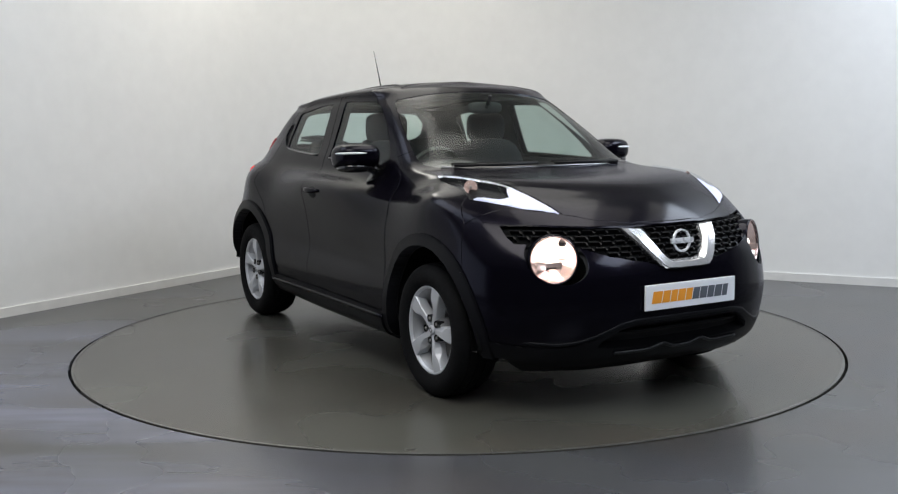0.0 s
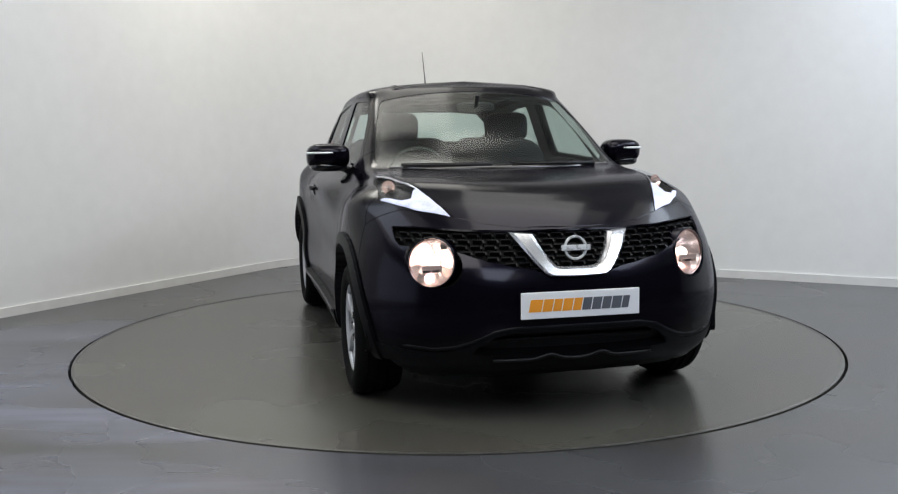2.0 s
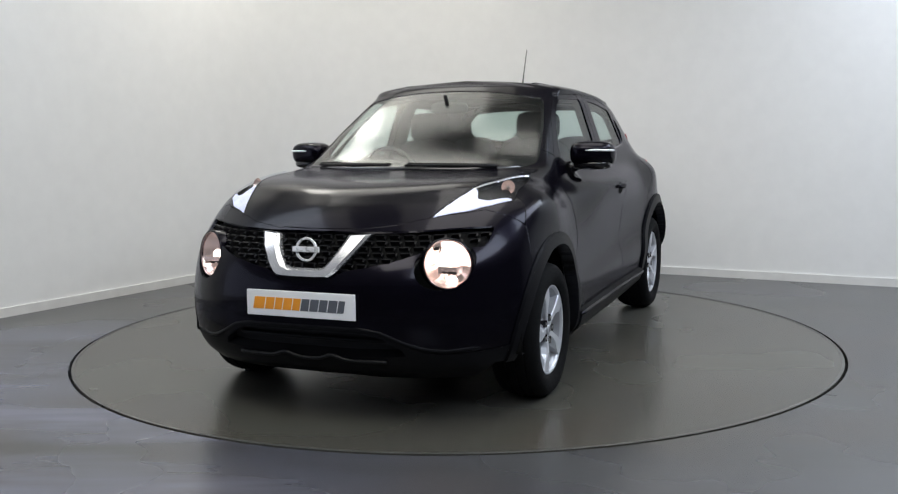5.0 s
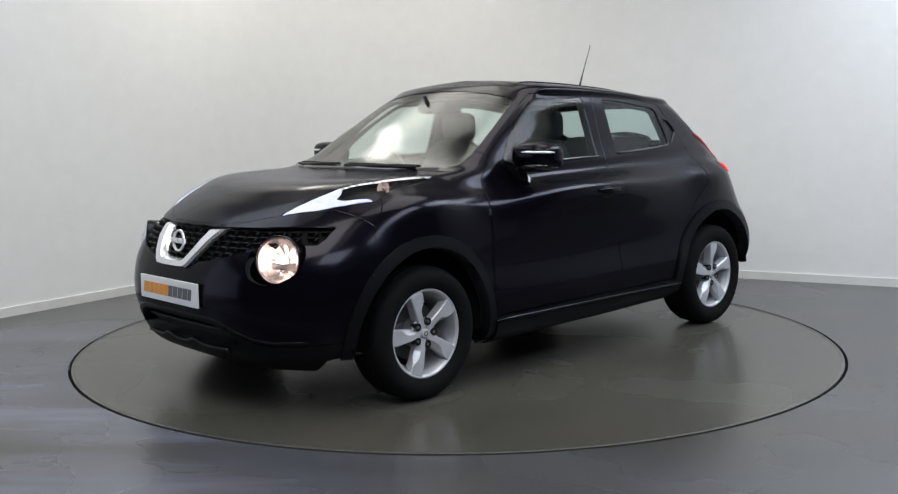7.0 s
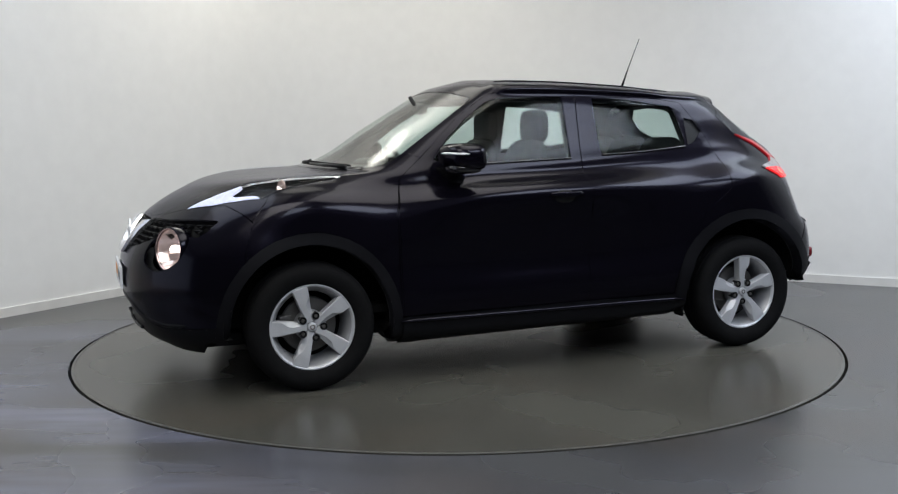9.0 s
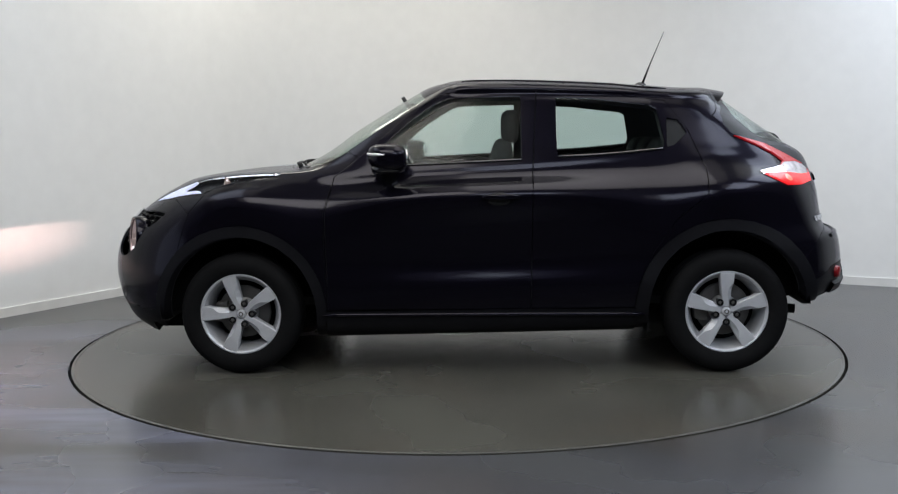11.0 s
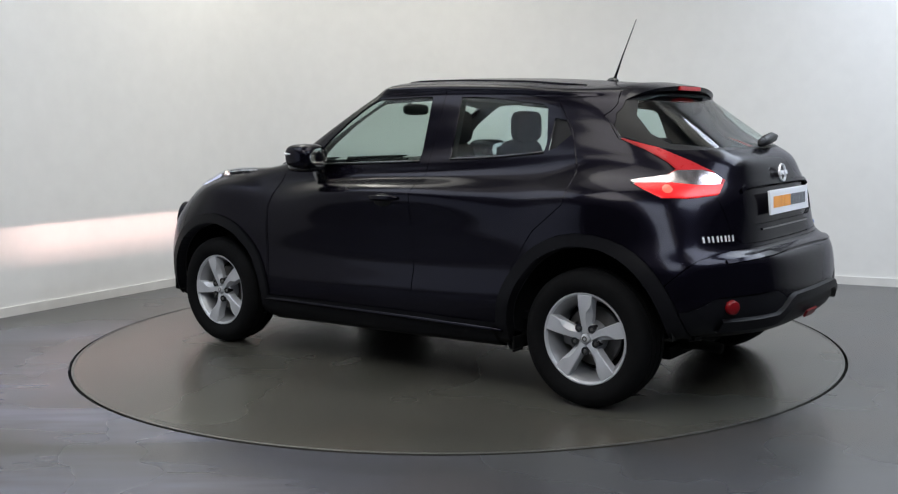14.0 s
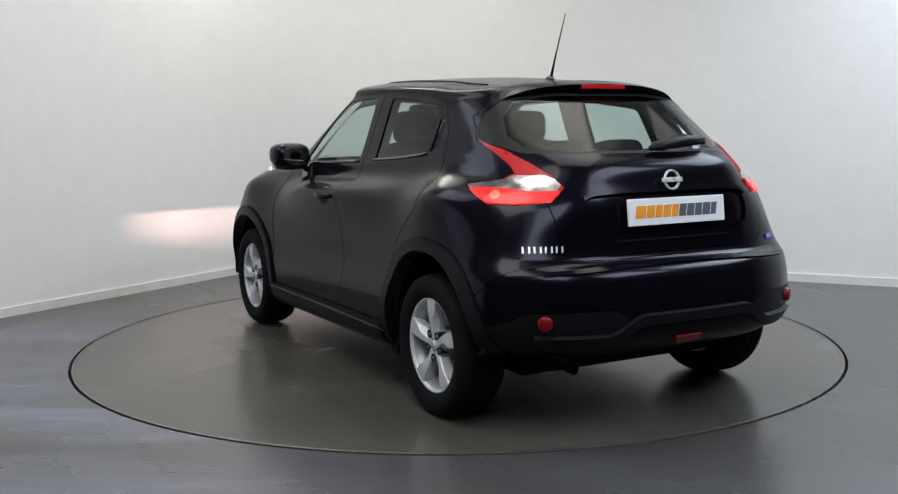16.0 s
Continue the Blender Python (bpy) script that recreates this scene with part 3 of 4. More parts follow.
def panel(name, region, material, out=0.0, depth=0.012, shrink=0.003, both=True, side=1, parent=None, label="", rim_mat=None):
    """One panel of the shell: its faces, set out along their normals, with turned-in edges.
    both: it crosses the centre line and gets its mirror image; else side says which flank."""
    lay, nor = SHELL.faces.layers.int["region"], SHELL.verts.layers.float_vector["n0"]
    ids = [ID[r] for r in ([region] if isinstance(region, str) else region)]
    bm, seen = bmesh.new(), {}
    keep = bm.verts.layers.float_vector.new("n0")
    for f in SHELL.faces:
        if f[lay] in ids:
            vs = []
            for v in f.verts:
                if v not in seen:
                    w = seen[v] = bm.verts.new(v.co)
                    w[keep] = v[nor].normalized()
                vs.append(seen[v])
            bm.faces.new(vs)
    rim = [e for e in bm.edges if e.is_boundary and not (abs(e.verts[0].co.y) < 1e-4 and abs(e.verts[1].co.y) < 1e-4)]
    if shrink:
        for v in {v for e in rim for v in e.verts}:
            c = sum((f.calc_center_median() for f in v.link_faces), Vector()) / len(v.link_faces) - v.co
            n = v[keep]
            c -= n * c.dot(n)
            if c.length > 1e-6:
                step = c.normalized() * shrink
                if abs(v.co.y) < 1e-4:
                    step.y = 0
                v.co += step
    for v in bm.verts:
        v.co += v[keep] * out
    if depth:
        got = bmesh.ops.extrude_edge_only(bm, edges=rim)
        for v in got["geom"]:
            if isinstance(v, bmesh.types.BMVert):
                v.co -= v[keep] * depth
    if both:
        half = bmesh.ops.duplicate(bm, geom=list(bm.verts) + list(bm.edges) + list(bm.faces))["geom"]
        for v in half:
            if isinstance(v, bmesh.types.BMVert):
                v.co.y *= -1
                n = v[keep].copy()
                n.y *= -1
                v[keep] = n
        bmesh.ops.reverse_faces(bm, faces=[f for f in half if isinstance(f, bmesh.types.BMFace)])
        bmesh.ops.remove_doubles(bm, verts=[v for v in bm.verts if abs(v.co.y) < 1e-4], dist=1e-4)
    elif side < 0:
        for v in bm.verts:
            v.co.y *= -1
            n = v[keep].copy()
            n.y *= -1
            v[keep] = n
        bmesh.ops.reverse_faces(bm, faces=list(bm.faces))
    bm.verts.index_update()
    normals = [v[keep].normalized() for v in bm.verts]
    ob = part(name, bm, material, parent or car, label, smooth=True)
    ob.data.normals_split_custom_set_from_vertices(normals)
    return ob


panel("body_shell", "body_shell", M_PAINT)
panel("roof", "roof", M_PAINT)
panel("bonnet", "hood", M_PAINT, label="sculpted dark metallic bonnet")
panel("front_bumper", "front_bumper", M_PAINT)
panel("rear_bumper", "rear_bumper", M_PAINT, out=0.002)
tailgate = panel("tailgate", "tailgate", M_PAINT, depth=0.022)
panel("plate_recess", "plate_recess", M_PAINT, out=-0.012, depth=0, shrink=-0.004, parent=tailgate)
panel("windscreen", "windscreen", M_GLASS, out=-0.003, depth=0, shrink=0, label="clear laminated windscreen")
rw = panel("rear_window", "tail_border", M_DARKGLASS, out=-0.002, depth=0, shrink=0, label="tinted rear window glass")
panel("window_border", "rear_window", M_CELL, out=-0.002, depth=0.01, shrink=0, parent=rw, label="black printed glass border")
panel("front_valance", "front_valance", M_CLAD, out=0.004, depth=0.06, label="black textured lower bumper skirt")
panel("rear_valance", "rear_valance", M_CLAD, out=0.003, depth=0.03, label="black textured lower bumper skirt")
intake = panel("front_intake", "front_intake", M_UNDER, out=-0.055, depth=0, shrink=-0.01, label="black lower air intake")
grille = panel("grille", "grille", M_UNDER, out=-0.03, depth=0, shrink=0, label="black honeycomb grille")
for sgn in (1, -1):
    panel("fender", "fender", M_PAINT, both=False, side=sgn)
    fd = panel("front_door", "front_door", M_PAINT, both=False, side=sgn)
    panel("window_pane", "front_window", M_DARKGLASS, out=-0.006, depth=0, shrink=0, both=False, side=sgn, parent=fd, label="tinted side glass")
    rd = panel("rear_door", "rear_door", M_PAINT, both=False, side=sgn)
    panel("window_pane", "rear_side_window", M_DARKGLASS, out=-0.006, depth=0, shrink=0, both=False, side=sgn, parent=rd, label="tinted side glass")
    panel("handle", "pillar_handle", M_CELL, out=-0.012, depth=0, shrink=0, both=False, side=sgn, parent=rd, label="gloss black pillar door handle")
    panel("sill_cladding", "sill_cladding", M_CLAD, out=0.026, depth=0.05, both=False, side=sgn, label="black textured plastic sill")
    panel("arch_cladding", "arch_cladding", M_CLAD, out=0.015, depth=0.06, both=False, side=sgn, label="black textured plastic wheel arch trim")
    panel("arch_cladding", "rear_arch_cladding", M_CLAD, out=0.015, depth=0.06, both=False, side=sgn, label="black textured plastic wheel arch trim")
inner = panel("inner_structure", [r for r in REGIONS if r not in ("windscreen", "front_window", "rear_side_window", "rear_window", "tail_border", "wheel_hole", "lamp_hole", "grille", "headlight", "drl", "drl_trim", "roof")], M_TRIM,
              out=-0.05, depth=0, shrink=0, label="dark cabin lining and inner panels")

panel("headlining", "roof", M_LINING, out=-0.04, depth=0, shrink=0, label="light grey fabric headlining")


def ray_on_body(origin, way):
    return BODY_TREE.ray_cast(Vector(origin), Vector(way))


from mathutils.bvhtree import BVHTree
full = body_half()
BODY_TREE = BVHTree.FromBMesh(full)
full.free()


def on_front(y, z):
    """The place and normal of the nose at y, z."""
    p, n, *_ = ray_on_body((4, abs(y) + 1e-5, z), (-1, 0, 0))
    return (Vector((p.x, y, z)), Vector((n.x, n.y if y >= 0 else -n.y, n.z))) if p else (Vector((1.9, y, z)), Vector((1, 0, 0)))


def on_rear(y, z):
    p, n, *_ = ray_on_body((-4, abs(y) + 1e-5, z), (1, 0, 0))
    return Vector((p.x, y, z)), Vector((n.x, n.y if y >= 0 else -n.y, n.z))


def on_side(x, z, sgn=1):
    p, n, *_ = ray_on_body((x, 3, z), (0, -1, 0))
    return Vector((x, p.y * sgn, z)), Vector((n.x, n.y * sgn, n.z))


def on_top(x, y):
    p, n, *_ = ray_on_body((x, abs(y) + 1e-5, 4), (0, 0, -1))
    return Vector((x, y, p.z)), Vector((n.x, n.y if y >= 0 else -n.y, n.z))


# ---- wheels ----
def make_wheel(x, y, spin):
    """Alloy wheel whose outer face looks along +y; spin turns the first spoke, degrees."""
    sgn = 1 if y > 0 else -1
    barrel = part("wheel", lathe([(0.204, 0.042), (0.210, 0.047), (0.216, 0.044), (0.216, 0.030), (0.200, 0.022), (0.190, -0.02), (0.182, -0.12), (0.205, -0.14),
                                  (0.205, -0.15), (0.172, -0.15), (0.172, -0.02), (0.190, 0.026), (0.204, 0.042)], 72), M_BARREL, car, "five-spoke silver alloy wheel", auto=35)
    part("rim_lip", lathe([(0.198, 0.036), (0.203, 0.0455), (0.210, 0.0500), (0.2155, 0.0455), (0.2155, 0.038)], 72), M_ALLOY, barrel, smooth=True)
    tread = [(0.210, 0.038), (0.217, 0.054), (0.238, 0.066), (0.270, 0.070), (0.294, 0.063), (0.310, 0.048), (0.317, 0.030), (0.319, 0.018), (0.313, 0.016), (0.313, 0.010), (0.320, 0.008),
             (0.3205, -0.025), (0.314, -0.027), (0.314, -0.034), (0.3205, -0.036), (0.3205, -0.07), (0.314, -0.072), (0.314, -0.079), (0.320, -0.081), (0.315, -0.12), (0.297, -0.155),
             (0.26, -0.165), (0.206, -0.145)]
    part("tyre", lathe(tread, 72), M_RUBBER, barrel, "black road tyre", auto=35)
    part("brake_disc", lathe([(0.0, -0.045), (0.135, -0.045), (0.14, -0.05), (0.14, -0.06), (0.0, -0.06)], 40), M_STEEL, barrel, "dull steel brake disc", auto=35)
    part("brake_caliper", prism([(0.085, -0.06), (0.148, -0.05), (0.155, 0.0), (0.148, 0.05), (0.085, 0.06)], 1, -0.075, -0.025, 0.006), M_STEEL, barrel, "dull cast brake caliper")
    part("wheel_well_backing", lathe([(0.0, -0.10), (0.18, -0.10), (0.18, -0.11), (0.0, -0.11)], 32), M_UNDER, barrel)
    # radius, half width of the blade, width of its flat crown on either side of the ridge, crown offset
    prof = [(0.026, 0.022, -0.020, 0.015, 0.034), (0.055, 0.022, -0.021, 0.008, 0.038), (0.090, 0.027, -0.026, 0.003, 0.042), (0.122, 0.031, -0.030, 0.008, 0.046),
            (0.148, 0.034, -0.033, 0.028, 0.048), (0.165, 0.036, -0.035, 0.034, 0.048), (0.200, 0.039, -0.038, 0.037, 0.047), (0.206, 0.039, -0.038, 0.037, 0.044)]
    for k in range(5):
        a = radians(spin) + 2 * math.pi * k / 5
        bm = bmesh.new()
        rows = []
        for r, w, left, right, o in prof:
            fall = 0.026 * (w - right) / 0.03
            pts = [(-w, o - 0.050), (-w, o - 0.005), (left + 0.003, o), (right, o), (w, o - 0.004 - fall), (w, o - 0.050)]
            rows.append([bm.verts.new((r * math.cos(a) - t * sgn * math.sin(a), d, r * math.sin(a) + t * sgn * math.cos(a))) for t, d in pts])
        for p, q in zip(rows, rows[1:]):
            for i in range(len(p) - 1):
                bm.faces.new((p[i], p[i + 1], q[i + 1], q[i]))
        bm.faces.new(rows[0])
        bm.faces.new(rows[-1][::-1])
        bmesh.ops.recalc_face_normals(bm, faces=bm.faces)
        part("spoke", bm, M_ALLOY, barrel)
        b = a + math.pi / 5
        nut = lathe([(0, 0.046), (0.007, 0.046), (0.0095, 0.040), (0.0095, 0.01)], 6)
        ob = part("wheel_nut", nut, M_STEEL, barrel)
        ob.location = (0.057 * math.cos(b), -0.004, 0.057 * math.sin(b))
        ob = part("nut_recess", lathe([(0.0, 0.036), (0.0150, 0.036), (0.0160, 0.040), (0.0185, 0.040), (0.0185, 0.0)], 20), M_BLACK, barrel)
        ob.location = (0.057 * math.cos(b), 0.0005, 0.057 * math.sin(b))
    part("hub", lathe([(0, 0.028), (0.068, 0.028), (0.074, 0.020), (0.078, -0.04)], 40), M_BARREL, barrel, auto=30)
    part("centre_cap", lathe([(0, 0.045), (0.014, 0.044), (0.021, 0.041), (0.023, 0.036), (0.023, 0.02)], 32), M_ALLOY, barrel, "silver centre cap", auto=40)
    part("cap_mark", lathe([(0.007, 0.0450), (0.010, 0.0460), (0.013, 0.0446)], 24), M_STEEL, barrel)
    barrel.matrix_basis = pose(x, y, 0.3205, 0, 0, 0 if sgn > 0 else 180)
    return barrel


HALF_TRACK = 0.812
for x, spin in ((WHEEL_F, 73), (WHEEL_R, 90)):
    for s in (1, -1):
        make_wheel(x, HALF_TRACK * s, spin if s > 0 else 180 - spin)


def wheel_liner(x, s):
    bm = bmesh.new()
    n = 28
    prof = [(0.43, 0.03), (0.44, 0.30), (0.02, 0.30)]
    rows = []
    for i in range(n + 1):
        a = math.pi * (i / n) * 1.3 - 0.15 * math.pi
        rows.append([bm.verts.new((x + r * math.cos(a), s * (0.885 - d), max(0.36 if x + r * math.cos(a) < -1.45 else 0.29 if x + r * math.cos(a) > 1.5 else 0.22, 0.32 + r * math.sin(a)))) for r, d in prof])
    for p, q in zip(rows, rows[1:]):
        for k in range(len(prof) - 1):
            bm.faces.new((p[k], p[k + 1], q[k + 1], q[k]))
    part("wheel_arch_liner", bm, M_UNDER, car, "black felt wheel arch liner", smooth=True)


for x in (WHEEL_F, WHEEL_R):
    for s in (1, -1):
        wheel_liner(x, s)
part("underbody", box(-1.55, 1.86, -0.56, 0.56, 0.20, 0.26, 0.01), M_UNDER, car, "black underbody tray")
for x0, x1 in ((-0.86, 0.85),):
    for s in (1, -1):
        part("floor_pan", box(x0, x1, min(s * 0.55, s * 0.80), max(s * 0.55, s * 0.80), 0.225, 0.28, 0.01), M_UNDER, car)
for s in (1, -1):
    part("mud_flap", box(-0.875, -0.862, s * 0.80 - 0.04, s * 0.80 + 0.04, 0.205, 0.28, 0.003), M_UNDER, car)
part("exhaust_pipe", tube([(-1.5, 0.42, 0.25), (-1.66, 0.42, 0.262), (-1.745, 0.43, 0.256)], 0.026, 14), M_UNDER, car, "steel exhaust tail pipe", smooth=True)
part("rear_axle", tube([(WHEEL_R, -0.7, 0.29), (WHEEL_R, 0.7, 0.29)], 0.04, 12), M_UNDER, car)
part("bench_floor", box(-1.55, 1.0, -0.70, 0.70, 0.34, 0.38), M_UNDER, car, "dark cabin carpet")


# ---- lamps, grille, badges and plates ----
def add_to(bm, other):
    me = bpy.data.meshes.new("t")
    other.to_mesh(me)
    other.free()
    bm.from_mesh(me)
    bpy.data.meshes.remove(me)


def frame_at(p, x_axis, up=(0, 0, 1)):
    """A pose at p whose x axis points along x_axis and whose z leans to up."""
    x = Vector(x_axis).normalized()
    y = Vector(up).cross(x).normalized()
    m = Matrix((x, y, x.cross(y))).transposed().to_4x4()
    m.translation = Vector(p)
    return m


def make_headlight(s):
    """The upper lamp with its running light, under one clear lens."""
    base = panel("headlight", ["headlight", "drl", "drl_trim"], M_CELL, out=-0.034, depth=-0.026, shrink=0.002, both=False, side=s, label="upper headlight with lit white running strip")
    panel("running_light", "drl", M_DRL, out=0.002, depth=0.012, shrink=0.004, both=False, side=s, parent=base, label="glowing white running light")
    panel("lamp_trim", "drl_trim", M_CHROME, out=-0.002, depth=0.008, shrink=0.003, both=False, side=s, parent=base, label="silver lamp trim")
    panel("lens", ["headlight", "drl", "drl_trim"], M_LENS, out=0.010, depth=0.012, shrink=0.0015, both=False, side=s, parent=base, label="clear lamp lens")
    p, n = on_top(1.37, 0.69 * s)
    bm = lathe([(0.0, -0.03), (0.012, -0.028), (0.026, -0.012), (0.032, 0.0)], 24, 0)
    ob = part("indicator_reflector", bm, M_LITBOWL, base, smooth=True)
    ob.matrix_basis = frame_at(p - n * 0.012, Vector((0.9, 0.35 * s, 0.25)))
    ob = part("indicator_bulb", lathe([(0.0, 0.004), (0.007, 0.0), (0.009, -0.012), (0.007, -0.025)], 14, 0), M_AMBER, base, smooth=True)
    ob.matrix_basis = frame_at(p - n * 0.012, Vector((0.9, 0.35 * s, 0.25)))


def make_round_lamp(s):
    at = frame_at((1.902, 0.594 * s, 0.708), (math.cos(radians(29)), s * math.sin(radians(29)), 0.10))
    bezel = part("round_headlight", lathe([(0.103, -0.004), (0.104, 0.010), (0.108, 0.013), (0.112, 0.006), (0.113, -0.03), (0.113, -0.09), (0.10, -0.09)], 48, 0), M_PAINT, car,
                 "lit round headlight in a body-coloured bezel", smooth=True)
    bezel.matrix_basis = at
    part("chrome_ring", lathe([(0.097, 0.000), (0.099, 0.009), (0.104, 0.011), (0.106, 0.004)], 48, 0), M_LAMPRING, bezel, smooth=True)
    bowl = bmesh.new()
    add_to(bowl, lathe([(0.02, -0.075), (0.049, -0.062), (0.076, -0.040), (0.094, -0.014), (0.101, 0.0)], 48, 0))
    for v in bowl.verts:
        a = math.atan2(v.co.z, v.co.y)
        v.co.x += 0.0010 * math.sin(a * 9) * (abs(v.co.x) / 0.05)
    part("reflector", bowl, M_LITBOWL, bezel, "faceted chrome lamp reflector, the bulb's light on it put in as a glow", auto=20)
    part("bulb", lathe([(0.0, -0.008), (0.014, -0.010), (0.022, -0.020), (0.024, -0.034), (0.020, -0.058), (0.012, -0.072)], 18, 0), M_BULB, bezel, "glowing bulb", smooth=True)
    lens = part("lens", lathe([(0.0, 0.040), (0.038, 0.035), (0.071, 0.023), (0.093, 0.010), (0.0995, 0.003)], 48, 0), M_LENS, bezel, "domed clear lens", smooth=True)
    # the low beam: a filament in a dark tunnel whose upper lip makes the cut-off
    turn = at.inverted() @ Matrix.Translation(at.translation)
    fil = bmesh.new()
    fil.faces.new([fil.verts.new(p) for p in ((-0.052, -0.006, -0.0306), (-0.052, 0.006, -0.0306), (-0.052, 0.006, -0.0294), (-0.052, -0.006, -0.0294))])
    ob = part("filament", fil, M_BEAM, bezel)
    ob.matrix_basis = turn
    tun = bmesh.new()
    add_to(tun, box(-0.062, -0.0525, -0.022, 0.022, -0.045, -0.015))
    add_to(tun, box(-0.062, 0.002, -0.040, 0.040, -0.018, -0.014))
    add_to(tun, box(-0.002, 0.002, -0.040, 0.040, -0.0320, -0.017))
    add_to(tun, box(-0.045, -0.043, -0.022, 0.022, -0.048, -0.0319))
    for k in (-1, 1):
        add_to(tun, box(-0.062, -0.032, min(k * 0.010, k * 0.014), max(k * 0.010, k * 0.014), -0.048, -0.014))
        add_to(tun, box(-0.033, -0.032, min(k * 0.010, k * 0.040), max(k * 0.010, k * 0.040), -0.048, -0.014))
        add_to(tun, box(-0.032, 0.002, min(k * 0.036, k * 0.040), max(k * 0.036, k * 0.040), -0.034, -0.014))
    ob = part("beam_shield", tun, M_TRIM, bezel, "dark beam shield")
    ob.matrix_basis = turn
    cover = bmesh.new()
    add_to(cover, box(-0.062, 0.006, -0.043, 0.043, -0.0136, -0.0116))
    add_to(cover, box(0.003, 0.006, -0.043, 0.043, -0.0318, -0.0136))
    for k in (-1, 1):
        add_to(cover, box(-0.062, 0.003, min(k * 0.041, k * 0.043), max(k * 0.041, k * 0.043), -0.048, -0.0136))
    part("shield_cover", cover, M_LITBOWL, bezel).matrix_basis = turn


for s in (1, -1):
    make_headlight(s)
    make_round_lamp(s)
    lamp = panel("tail_light", "tail_light", M_TAILRED, out=0.010, depth=0.03, shrink=0.0, both=False, side=s, label="boomerang red tail light, lit")
    panel("clear_section", "tail_clear", M_TAILCLEAR, out=0.008, depth=0.03, shrink=0.0005, both=False, side=s, parent=lamp, label="clear silver reversing section")
    panel("brake_section", "tail_low", M_TAILLIT, out=0.010, depth=0.03, shrink=0.0005, both=False, side=s, parent=lamp, label="glowing red lower section")
    p, n = on_side(-1.60, 1.000, s)
    ob = part("tail_bulb", lathe([(0.0, 0.003), (0.014, 0.002), (0.024, 0.0)], 20, 0), M_TAILHOT, lamp, "bright bulb spot", smooth=True)
    ob.matrix_basis = frame_at(p + n * 0.0095, n)
    p, n = on_rear(0.668 * s, 0.500)
    ob = part("reflector", lathe([(0.0, 0.012), (0.028, 0.011), (0.034, 0.006), (0.036, -0.01)], 28, 0), M_REDPLASTIC, car, "round red rear reflector", smooth=True)
    ob.matrix_basis = frame_at(p + n * 0.012, n) @ Matrix.Diagonal((1, 0.9, 0.9, 1))


def grille_mesh():
    """Staggered wedge-shaped cells that follow the nose, in two rows of wings and a middle."""
    bm = bmesh.new()
    row, z = 0, 0.668
    while z < 0.845:
        y = -0.72 + (0.03 if row % 2 else 0.0)
        while y < 0.715:
            ay = abs(y)
            low = np.interp(ay, [0, .118, .189, .381, .492, .66, .752, .76], [.668, .668, .69, .728, .765, .80, .79, .80])
            if low < z < np.interp(ay, [0, .246, .457, .613, .76], [.838, .832, .836, .844, .84]) and not (ay < 0.24 and z < 0.69):
                w = 0.024 if ay < 0.6 else 0.017
                for dy, dz, dw, dh in ((0, 0, w * 0.8, 0.0042), (w * 1.02, -0.006, 0.0028, 0.008)):
                    c = [on_front(y + dy + a * dw, z + dz + b * dh) for a, b in ((-1, -1), (1, -1), (1, 1), (-1, 1))]
                    vs = [bm.verts.new(p - n * (0.012 if k > 1 else 0.004)) for k, (p, n) in enumerate(c)]
                    vb = [bm.verts.new(p - n * 0.03) for p, n in c]
                    bm.faces.new(vs)
                    for k in range(4):
                        bm.faces.new((vs[k], vb[k], vb[(k + 1) % 4], vs[(k + 1) % 4]))
            y += 0.06 if ay < 0.62 else 0.045
        z += 0.0235
        row += 1
    bmesh.ops.recalc_face_normals(bm, faces=bm.faces)
    return bm


part("grille_mesh", grille_mesh(), M_CELL, grille, "gloss black honeycomb cells")


def chrome_v():
    bm = bmesh.new()
    st = [((.268, .832), (.172, .826)), ((.235, .780), (.150, .775)), ((.185, .712), (.120, .724)), ((.150, .672), (.098, .699)), ((.125, .656), (.080, .691)), ((.06, .653), (.05, .689)),
          ((0, .653), (0, .689))]
    st = st + [((-a[0], a[1]), (-b[0], b[1])) for a, b in st[-2::-1]]
    rows = []
    for o, i in st:
        r = []
        for k, h in ((0.0, -0.02), (0.0, 0.012), (0.18, 0.026), (0.82, 0.026), (1.0, 0.010), (1.0, -0.02)):
            y, z = o[0] + (i[0] - o[0]) * k, o[1] + (i[1] - o[1]) * k
            p, n = on_front(y, z)
            r.append(bm.verts.new(p + Vector((h, 0, 0))))
        rows.append(r)
    for p, q in zip(rows, rows[1:]):
        for k in range(5):
            bm.faces.new((p[k], p[k + 1], q[k + 1], q[k]))
    bm.faces.new(rows[0])
    bm.faces.new(rows[-1][::-1])
    bmesh.ops.recalc_face_normals(bm, faces=bm.faces)
    return bm


part("chrome_surround", chrome_v(), M_CHROME, grille, "bright chrome V-shaped bar", auto=30)


